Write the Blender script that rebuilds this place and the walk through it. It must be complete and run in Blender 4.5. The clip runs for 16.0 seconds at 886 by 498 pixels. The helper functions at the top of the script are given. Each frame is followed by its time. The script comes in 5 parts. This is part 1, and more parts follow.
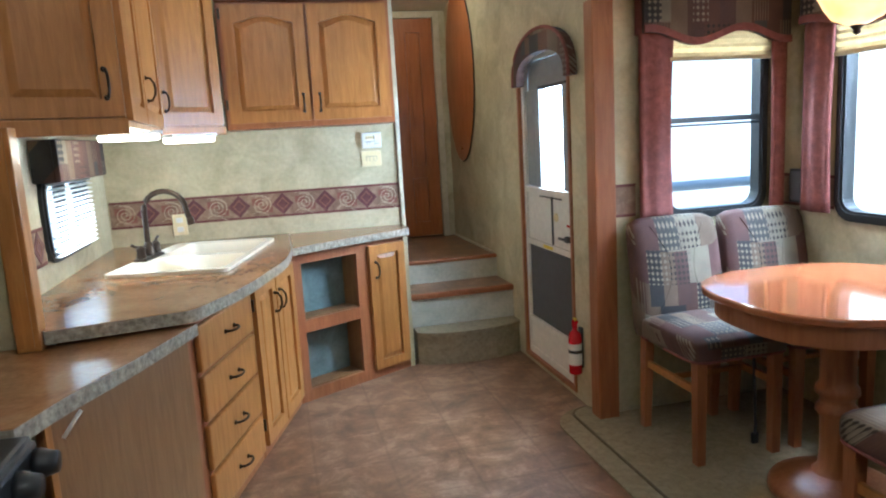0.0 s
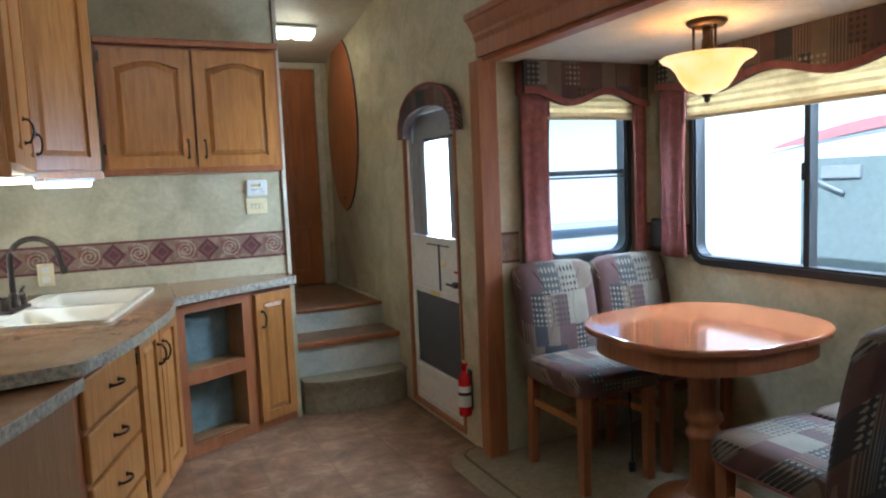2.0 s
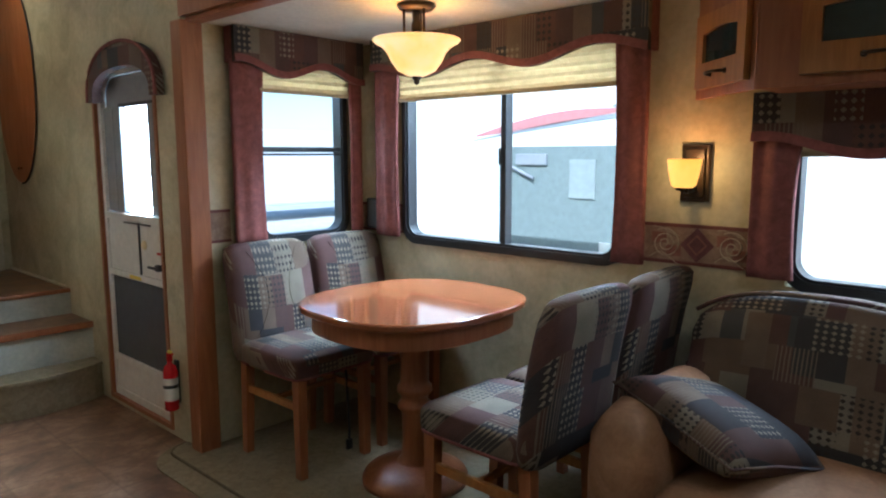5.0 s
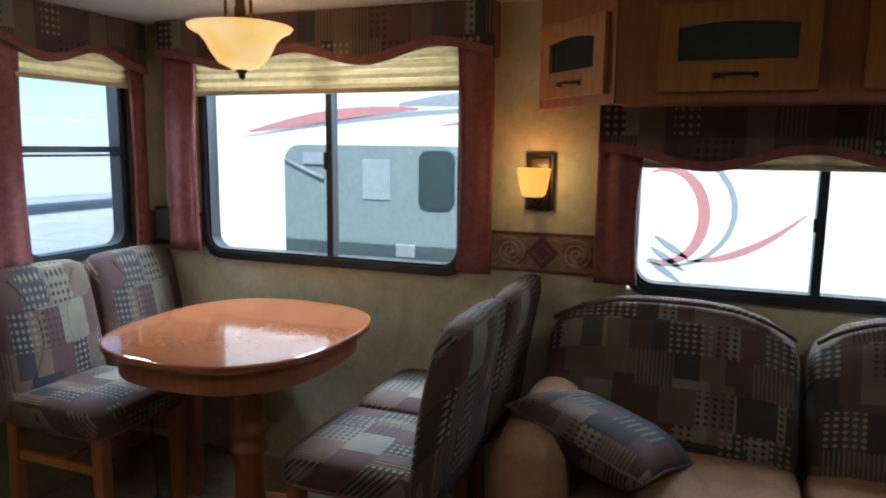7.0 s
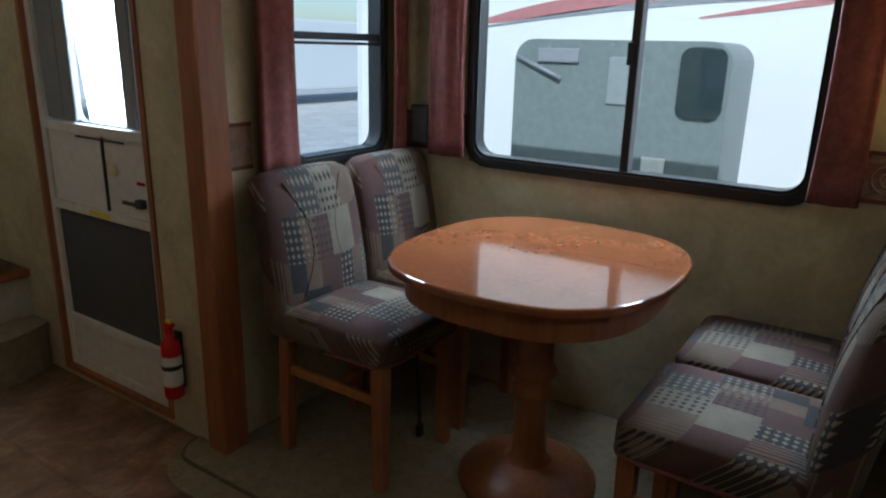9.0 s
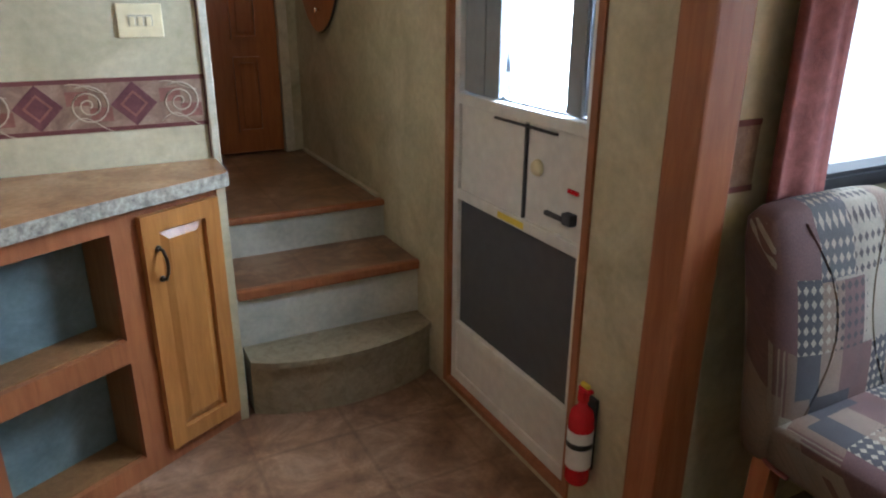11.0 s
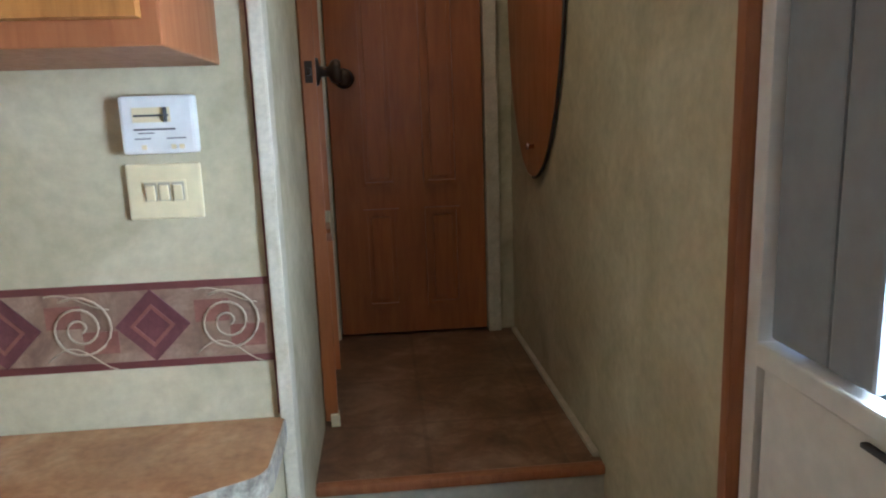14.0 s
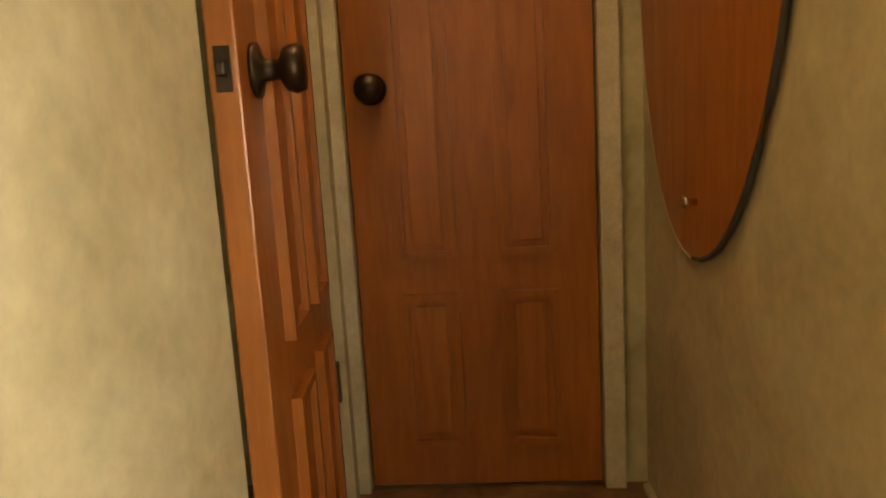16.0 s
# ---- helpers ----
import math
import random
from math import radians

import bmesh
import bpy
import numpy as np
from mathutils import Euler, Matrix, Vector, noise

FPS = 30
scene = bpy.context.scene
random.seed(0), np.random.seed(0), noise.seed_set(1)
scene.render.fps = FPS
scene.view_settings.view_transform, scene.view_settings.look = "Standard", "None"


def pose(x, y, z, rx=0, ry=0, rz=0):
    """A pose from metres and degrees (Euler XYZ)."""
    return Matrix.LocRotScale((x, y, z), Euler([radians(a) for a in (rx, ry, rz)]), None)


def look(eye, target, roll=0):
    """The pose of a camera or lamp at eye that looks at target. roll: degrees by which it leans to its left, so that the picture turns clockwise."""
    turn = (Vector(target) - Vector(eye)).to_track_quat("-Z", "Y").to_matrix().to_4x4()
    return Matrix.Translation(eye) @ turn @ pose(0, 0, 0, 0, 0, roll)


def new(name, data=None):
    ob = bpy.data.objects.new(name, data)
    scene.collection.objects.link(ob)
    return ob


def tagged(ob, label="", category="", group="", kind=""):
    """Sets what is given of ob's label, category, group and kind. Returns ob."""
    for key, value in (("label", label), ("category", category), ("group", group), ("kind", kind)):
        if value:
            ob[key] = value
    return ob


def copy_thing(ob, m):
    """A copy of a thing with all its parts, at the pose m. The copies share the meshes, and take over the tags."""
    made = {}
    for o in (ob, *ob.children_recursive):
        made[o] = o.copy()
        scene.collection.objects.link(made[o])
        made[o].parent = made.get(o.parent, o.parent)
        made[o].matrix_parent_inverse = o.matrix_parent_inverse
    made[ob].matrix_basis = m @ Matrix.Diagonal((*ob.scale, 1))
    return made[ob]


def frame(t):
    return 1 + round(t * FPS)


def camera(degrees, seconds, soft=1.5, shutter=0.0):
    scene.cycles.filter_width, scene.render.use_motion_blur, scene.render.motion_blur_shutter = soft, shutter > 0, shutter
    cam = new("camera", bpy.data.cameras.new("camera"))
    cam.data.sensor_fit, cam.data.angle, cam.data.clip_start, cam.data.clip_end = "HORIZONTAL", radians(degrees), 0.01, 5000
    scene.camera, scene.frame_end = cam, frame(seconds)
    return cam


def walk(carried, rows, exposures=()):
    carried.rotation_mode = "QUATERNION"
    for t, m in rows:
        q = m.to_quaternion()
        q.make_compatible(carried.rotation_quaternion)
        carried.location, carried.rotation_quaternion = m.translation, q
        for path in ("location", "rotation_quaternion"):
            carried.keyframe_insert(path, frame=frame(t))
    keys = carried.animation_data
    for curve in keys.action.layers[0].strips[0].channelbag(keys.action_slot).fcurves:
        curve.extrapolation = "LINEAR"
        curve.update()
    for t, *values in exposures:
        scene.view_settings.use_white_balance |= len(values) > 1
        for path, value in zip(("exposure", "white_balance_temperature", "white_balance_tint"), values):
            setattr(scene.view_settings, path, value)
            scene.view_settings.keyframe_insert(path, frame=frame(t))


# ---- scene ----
cam = camera(65.5, 16.0, 2.1)
PATH = [
    (0, (0.253, 0.084, 1.308), (0.708, 2.005, 0.986), -3.3),
    (0.5, (0.197, 0.056, 1.314), (0.755, 1.958, 1.045), -3.1),
    (1, (0.142, 0.046, 1.309), (0.81, 1.917, 1.073), -2.9),
    (1.5, (0.124, 0.049, 1.303), (0.882, 1.887, 1.087), -2.9),
    (2, (0.124, 0.049, 1.307), (0.951, 1.859, 1.11), -2.4),
    (2.5, (0.129, 0.052, 1.31), (1.031, 1.826, 1.106), -2.3),
    (3, (0.137, 0.053, 1.306), (1.153, 1.762, 1.091), -1.9),
    (3.5, (0.137, 0.046, 1.307), (1.268, 1.679, 1.075), -1.8),
    (4, (0.15, 0.042, 1.3), (1.407, 1.578, 1.056), -1.6),
    (4.5, (0.162, 0.043, 1.293), (1.52, 1.489, 1.04), -0.9),
    (5, (0.2, 0.094, 1.288), (1.657, 1.437, 1.019), -0.1),
    (7.5, (0.179, 0.613, 1.345), (2.048, 1.263, 1.054), 0.6),
    (8, (0.182, 0.717, 1.341), (1.963, 1.568, 1.014), 0.9),
    (8.5, (0.187, 0.968, 1.321), (1.825, 2.041, 0.912), 1.6),
    (9, (0.344, 1.141, 1.291), (1.939, 2.207, 0.728), 1.4),
    (9.5, (0.443, 1.315, 1.293), (1.851, 2.516, 0.536), 1.7),
    (10, (0.514, 1.563, 1.275), (1.725, 2.94, 0.477), 1.0),
    (12.5, (0.759, 2.353, 1.285), (1.338, 4.203, 0.792), 0.8),
    (13, (0.84, 2.537, 1.299), (1.41, 4.406, 0.876), -0.5),
    (13.5, (0.96, 2.697, 1.296), (1.409, 4.607, 0.912), -2.3),
    (14, (1.141, 2.918, 1.307), (1.311, 4.875, 0.932), -2.0),
    (14.5, (1.203, 3.109, 1.3), (1.192, 5.077, 0.943), -3.1),
    (15, (1.206, 3.388, 1.318), (1.153, 5.359, 0.98), -2.6),
    (15.5, (1.212, 3.593, 1.327), (1.139, 5.566, 1.005), -2.7),
    (16, (1.265, 3.837, 1.331), (1.137, 5.809, 1.021), -3.3),
]
EXPO = [(0, 1.28, 4850, 3), (1.5, 0.85, 4800, 3), (3.5, 0.5, 4750, 3), (5, 0.6, 4850, 3), (7.5, -0.05, 5100, 3), (8.5, -0.5, 5150, 3), (9, -0.55, 5150, 3), (9.5, -0.3, 5150, 4), (10, 0.35, 5100, 8), (10.5, 0.45, 5100, 8), (12.5, 1.2, 5150, 12), (13.5, 0.68, 5000, 8), (14.5, 0.55, 5150, 8), (15.1, 0.88, 5900, 10), (15.6, 0.8, 7600, 10), (16, 1.4, 10200, 11)]
walk(cam, [(t, look(eye, target, roll)) for t, eye, target, roll in PATH], EXPO)

# ---- world and light ----
world = bpy.data.worlds.new("sky")
scene.world = world
world.use_nodes = True
wn = world.node_tree
sky = wn.nodes.new("ShaderNodeTexSky")
sky.sky_type, sky.sun_disc = "NISHITA", False
SUN = Vector((-0.75, -0.32, 0.58)).normalized()
sky.sun_elevation = math.asin(SUN.z)
sky.sun_rotation = math.atan2(SUN.x, SUN.y)
wn.links.new(sky.outputs[0], wn.nodes["Background"].inputs[0])
wn.nodes["Background"].inputs[1].default_value = 0.15
sun = new("sun", bpy.data.lights.new("sun", "SUN"))
sun.data.energy, sun.data.angle, sun.data.color = 5.0, radians(0.5), (1, 0.95, 0.87)
sun.matrix_world = look(SUN * 20, (0, 0, 0))


def window_light(name, at, to, w, h, watts, colour=(0.93, 0.97, 1.0)):
    ob = new(name, bpy.data.lights.new(name, "AREA"))
    ob.data.shape, ob.data.size, ob.data.size_y = "RECTANGLE", w, h
    ob.data.energy, ob.data.color = watts, colour
    ob.matrix_world = look(at, to)
    return ob


def point_lamp(name, at, watts, colour=(1.0, 0.62, 0.28), r=0.03):
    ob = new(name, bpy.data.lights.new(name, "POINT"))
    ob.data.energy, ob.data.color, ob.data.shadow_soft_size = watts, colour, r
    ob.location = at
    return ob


window_light("daylight_side", (3.15, 1.94, 2.15), (0.0, 2.5, 1.15), 1.2, 0.7, 60.0)
window_light("daylight_front", (2.2, 3.35, 2.05), (1.3, 1.3, 0.9), 0.5, 0.5, 22.0)
window_light("daylight_sofa", (3.05, 0.18, 1.85), (0.0, 1.9, 1.25), 1.0, 0.5, 18.0)
window_light("daylight_door", (1.70, 3.40, 1.285), (0, 3.40, 1.16), 0.42, 0.56, 10.0)
window_light("daylight_sink", (-0.95, 3.3, 1.55), (0.0, 3.3, 0.8), 0.55, 0.35, 31.50)
point_lamp("pendant_bulb", (2.05, 1.93, 1.655), 1.2)
point_lamp("sconce_bulb", (2.445, 1.068, 1.262), 0.75, (1.0, 0.55, 0.18), 0.02)
point_lamp("under_cabinet_bulb", (-0.12, 3.5, 1.36), 3.4, (1.0, 0.82, 0.55), 0.04)
point_lamp("under_cabinet_bulb_two", (-0.30, 3.1, 1.36), 2.5, (1.0, 0.82, 0.55), 0.04)
point_lamp("hall_bulb", (1.21, 4.66, 2.24), 0.9, (1.0, 0.72, 0.38), 0.05)
# Fill lights added near the ceiling, with no fitting, to lift the room's shadows.
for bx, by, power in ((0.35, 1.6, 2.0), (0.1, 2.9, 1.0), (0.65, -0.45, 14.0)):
    point_lamp("unseen_fill", (bx, by, 2.33), power, (1.0, 0.86, 0.68), 0.08)


# ---- materials ----
def mat(name, rough=0.6, metal=0.0):
    m = bpy.data.materials.new(name)
    m.use_nodes = True
    nt = m.node_tree
    b = nt.nodes["Principled BSDF"]
    b.inputs["Roughness"].default_value, b.inputs["Metallic"].default_value = rough, metal
    return m, nt, b


def ramp(nt, fac, stops, mode="LINEAR"):
    r = nt.nodes.new("ShaderNodeValToRGB")
    r.color_ramp.interpolation = mode
    while len(r.color_ramp.elements) < len(stops):
        r.color_ramp.elements.new(0.5)
    for e, (p, c) in zip(r.color_ramp.elements, stops):
        e.position, e.color = p, (*c, 1)
    nt.links.new(fac, r.inputs[0])
    return r.outputs[0]


def coords(nt, scale=(1, 1, 1), rot=(0, 0, 0)):
    tc, mp = nt.nodes.new("ShaderNodeTexCoord"), nt.nodes.new("ShaderNodeMapping")
    mp.inputs["Scale"].default_value, mp.inputs["Rotation"].default_value = scale, [radians(a) for a in rot]
    nt.links.new(tc.outputs["Object"], mp.inputs[0])
    return mp.outputs[0]


def noise_tex(nt, vec, scale, detail=4.0, rough=0.55, dist=0.0):
    n = nt.nodes.new("ShaderNodeTexNoise")
    n.inputs["Scale"].default_value, n.inputs["Detail"].default_value = scale, detail
    n.inputs["Roughness"].default_value, n.inputs["Distortion"].default_value = rough, dist
    nt.links.new(vec, n.inputs["Vector"])
    return n.outputs[0]


def mix(nt, a, b, fac, kind="MIX"):
    m = nt.nodes.new("ShaderNodeMix")
    m.data_type, m.blend_type = "RGBA", kind
    for sock, v in ((m.inputs[0], fac), (m.inputs[6], a), (m.inputs[7], b)):
        if isinstance(v, (int, float)):
            sock.default_value = v
        elif isinstance(v, tuple):
            sock.default_value = (*v, 1)
        else:
            nt.links.new(v, sock)
    return m.outputs[2]


def bump(nt, b, height, strength=0.2, dist=0.01):
    n = nt.nodes.new("ShaderNodeBump")
    n.inputs["Strength"].default_value, n.inputs["Distance"].default_value = strength, dist
    nt.links.new(height, n.inputs["Height"])
    nt.links.new(n.outputs[0], b.inputs["Normal"])


def wood(name, dark, light, rough=0.38, grain=(9, 9, 0.9), relief=0.08):
    m, nt, b = mat(name, rough)
    v = coords(nt, grain)
    g = noise_tex(nt, v, 5.0, 8, 0.65, 0.6)
    big = noise_tex(nt, coords(nt, (1, 1, 0.6)), 2.2, 3)
    mid = tuple((p + q) / 2 for p, q in zip(dark, light))
    c = ramp(nt, g, [(0.28, dark), (0.5, mid), (0.72, light)])
    c = mix(nt, c, ramp(nt, big, [(0.3, (0.80, 0.76, 0.72)), (0.7, (1.1, 1.08, 1.05))]), 1.0, "MULTIPLY")
    nt.links.new(c, b.inputs["Base Color"])
    nt.links.new(ramp(nt, g, [(0.2, (rough + 0.12,) * 3), (0.8, (rough - 0.04,) * 3)]), b.inputs["Roughness"])
    bump(nt, b, g, relief, 0.002)
    return m


def mottled(name, dark, mid, light, scale=5.0, rough=0.7, relief=0.15):
    m, nt, b = mat(name, rough)
    v = coords(nt)
    a, f = noise_tex(nt, v, scale, 7, 0.62, 0.8), noise_tex(nt, v, scale * 9, 4)
    c = ramp(nt, a, [(0.3, dark), (0.5, mid), (0.7, light)])
    c = mix(nt, c, ramp(nt, f, [(0.3, (0.9, 0.9, 0.9)), (0.7, (1.07, 1.07, 1.07))]), 1.0, "MULTIPLY")
    nt.links.new(c, b.inputs["Base Color"])
    bump(nt, b, f, relief, 0.002)
    return m


def plain(name, colour, rough=0.5, metal=0.0, speck=0.08):
    m, nt, b = mat(name, rough, metal)
    n = noise_tex(nt, coords(nt), 26, 5)
    lo, hi = tuple(c * (1 - speck) for c in colour), tuple(min(1, c * (1 + speck)) for c in colour)
    nt.links.new(ramp(nt, n, [(0.3, lo), (0.7, hi)]), b.inputs["Base Color"])
    bump(nt, b, n, 0.04, 0.001)
    return m


def glow(name, colour, strength, edge=None):
    m, nt, b = mat(name, 0.3)
    b.inputs["Base Color"].default_value = (*colour, 1)
    n = noise_tex(nt, coords(nt), 9, 3)
    c = ramp(nt, n, [(0.3, edge or colour), (0.65, colour)])
    nt.links.new(c, b.inputs["Emission Color"])
    b.inputs["Emission Strength"].default_value = strength
    return m


WOOD = wood("honey_maple", (0.31, 0.125, 0.026), (0.50, 0.235, 0.058), 0.33)
WOOD_RED = wood("cherry_trim", (0.25, 0.085, 0.03), (0.38, 0.15, 0.055), 0.38)
WOOD_DOOR = wood("hall_door_wood", (0.31, 0.100, 0.026), (0.45, 0.162, 0.042), 0.3)
WOOD_PANEL = wood("brown_panel", (0.20, 0.10, 0.035), (0.30, 0.16, 0.06), 0.42)
TABLE_WOOD = mottled("table_wood", (0.27, 0.09, 0.035), (0.29, 0.10, 0.039), (0.31, 0.11, 0.044), 7, 0.14)
for ln in list(TABLE_WOOD.node_tree.links):
    if ln.to_socket.name in ("Roughness", "Normal") and ln.to_node.type == "BSDF_PRINCIPLED":
        TABLE_WOOD.node_tree.links.remove(ln)
TABLE_WOOD.node_tree.nodes["Principled BSDF"].inputs["Roughness"].default_value = 0.09
TABLE_WOOD.node_tree.nodes["Principled BSDF"].inputs["IOR"].default_value = 1.9
PAPER = mottled("wallpaper", (0.40, 0.35, 0.215), (0.50, 0.445, 0.285), (0.60, 0.54, 0.365), 4.5, 0.72)
RISER = mottled("riser_paper", (0.40, 0.40, 0.33), (0.50, 0.49, 0.41), (0.60, 0.58, 0.49), 6, 0.7)
TRIM = mottled("papered_trim", (0.50, 0.45, 0.31), (0.58, 0.53, 0.39), (0.66, 0.60, 0.46), 14, 0.5)
CEIL = mottled("ceiling_vinyl", (0.62, 0.60, 0.50), (0.68, 0.66, 0.56), (0.74, 0.72, 0.62), 6, 0.55, 0.1)
CARPET = mottled("beige_carpet", (0.22, 0.18, 0.105), (0.28, 0.23, 0.14), (0.34, 0.28, 0.18), 30, 0.95, 0.8)
TRIM_DARK = mottled("carpet_binding", (0.10, 0.075, 0.045), (0.13, 0.10, 0.06), (0.17, 0.13, 0.08), 40, 0.9, 0.6)
MAUVE = mottled("mauve_cloth", (0.15, 0.045, 0.04), (0.205, 0.065, 0.055), (0.26, 0.09, 0.075), 30, 0.85, 0.4)
SUEDE = mottled("tan_suede", (0.22, 0.115, 0.055), (0.29, 0.155, 0.078), (0.36, 0.20, 0.105), 9, 0.9, 0.4)
BLACK = plain("black_frame", (0.02, 0.022, 0.024), 0.35)
BRONZE = plain("dark_bronze", (0.06, 0.042, 0.03), 0.33, 0.8)
CREAM = plain("cream_plastic", (0.76, 0.66, 0.40), 0.35)
WHITE = plain("white_plastic", (0.78, 0.78, 0.74), 0.35)
DOORWHITE = plain("white_door_frame", (0.72, 0.70, 0.65), 0.45)
GREY = plain("grey_door_panel", (0.26, 0.275, 0.29), 0.5)
SINK = plain("ivory_sink", (0.80, 0.74, 0.60), 0.22, 0.0, 0.02)
SLOT = plain("switch_slot", (0.46, 0.41, 0.30), 0.5)
RED = plain("red_enamel", (0.55, 0.012, 0.02), 0.25)
YELLOW = plain("yellow_sticker", (0.75, 0.6, 0.05), 0.5)
INK = plain("dark_print", (0.06, 0.06, 0.065), 0.6)
CAVITY = mottled("blue_grey_lining", (0.10, 0.14, 0.14), (0.15, 0.20, 0.20), (0.20, 0.26, 0.255), 6, 0.8)
CHROME = plain("chrome", (0.7, 0.7, 0.7), 0.18, 1.0)
SHADE = glow("amber_glass", (1.0, 0.40, 0.04), 0.95, (1.0, 0.50, 0.08))
PENDANT = glow("cream_glass", (1.0, 0.54, 0.11), 0.75, (1.0, 0.72, 0.32))
LENS = glow("lamp_lens", (1.0, 0.86, 0.62), 5.0)


def laminate():
    m, nt, b = mat("speckled_edge", 0.35)
    n = noise_tex(nt, coords(nt), 55, 6, 0.7)
    nt.links.new(ramp(nt, n, [(0.35, (0.17, 0.15, 0.12)), (0.5, (0.33, 0.295, 0.23)), (0.65, (0.50, 0.455, 0.36))]), b.inputs["Base Color"])
    return m


def counter_top():
    m, nt, b = mat("laminate_top", 0.16)
    v = coords(nt)
    n, f = noise_tex(nt, v, 5, 7, 0.65, 0.5), noise_tex(nt, v, 60, 4)
    c = ramp(nt, n, [(0.3, (0.27, 0.125, 0.05)), (0.5, (0.36, 0.185, 0.08)), (0.72, (0.44, 0.25, 0.125))])
    c = mix(nt, c, ramp(nt, f, [(0.3, (0.85, 0.85, 0.85)), (0.7, (1.1, 1.1, 1.1))]), 1.0, "MULTIPLY")
    nt.links.new(c, b.inputs["Base Color"])
    return m


def vinyl_floor():
    m, nt, b = mat("vinyl_tile", 0.36)
    v = coords(nt, (1, 1, 1), (0, 0, 0))
    br = nt.nodes.new("ShaderNodeTexBrick")
    br.offset, br.squash = 0.0, 1.0
    br.inputs["Scale"].default_value = 1.0
    for key, val in (("Mortar Size", 0.008), ("Mortar Smooth", 0.5), ("Brick Width", 0.305), ("Row Height", 0.305), ("Bias", 0.0)):
        br.inputs[key].default_value = val
    br.inputs["Color1"].default_value, br.inputs["Color2"].default_value = (0.88, 0.88, 0.88, 1), (1.06, 1.06, 1.06, 1)
    br.inputs["Mortar"].default_value = (0.80, 0.78, 0.76, 1)
    nt.links.new(v, br.inputs["Vector"])
    n, f = noise_tex(nt, v, 6, 8, 0.68, 0.4), noise_tex(nt, v, 40, 5)
    c = ramp(nt, n, [(0.34, (0.11, 0.05, 0.022)), (0.5, (0.22, 0.118, 0.06)), (0.66, (0.38, 0.24, 0.145))])
    c = mix(nt, c, br.outputs[0], 1.0, "MULTIPLY")
    c = mix(nt, c, ramp(nt, f, [(0.3, (0.9, 0.9, 0.9)), (0.7, (1.08, 1.08, 1.08))]), 1.0, "MULTIPLY")
    nt.links.new(c, b.inputs["Base Color"])
    nt.links.new(ramp(nt, n, [(0.3, (0.30,) * 3), (0.7, (0.46,) * 3)]), b.inputs["Roughness"])
    bump(nt, b, f, 0.12, 0.002)
    return m


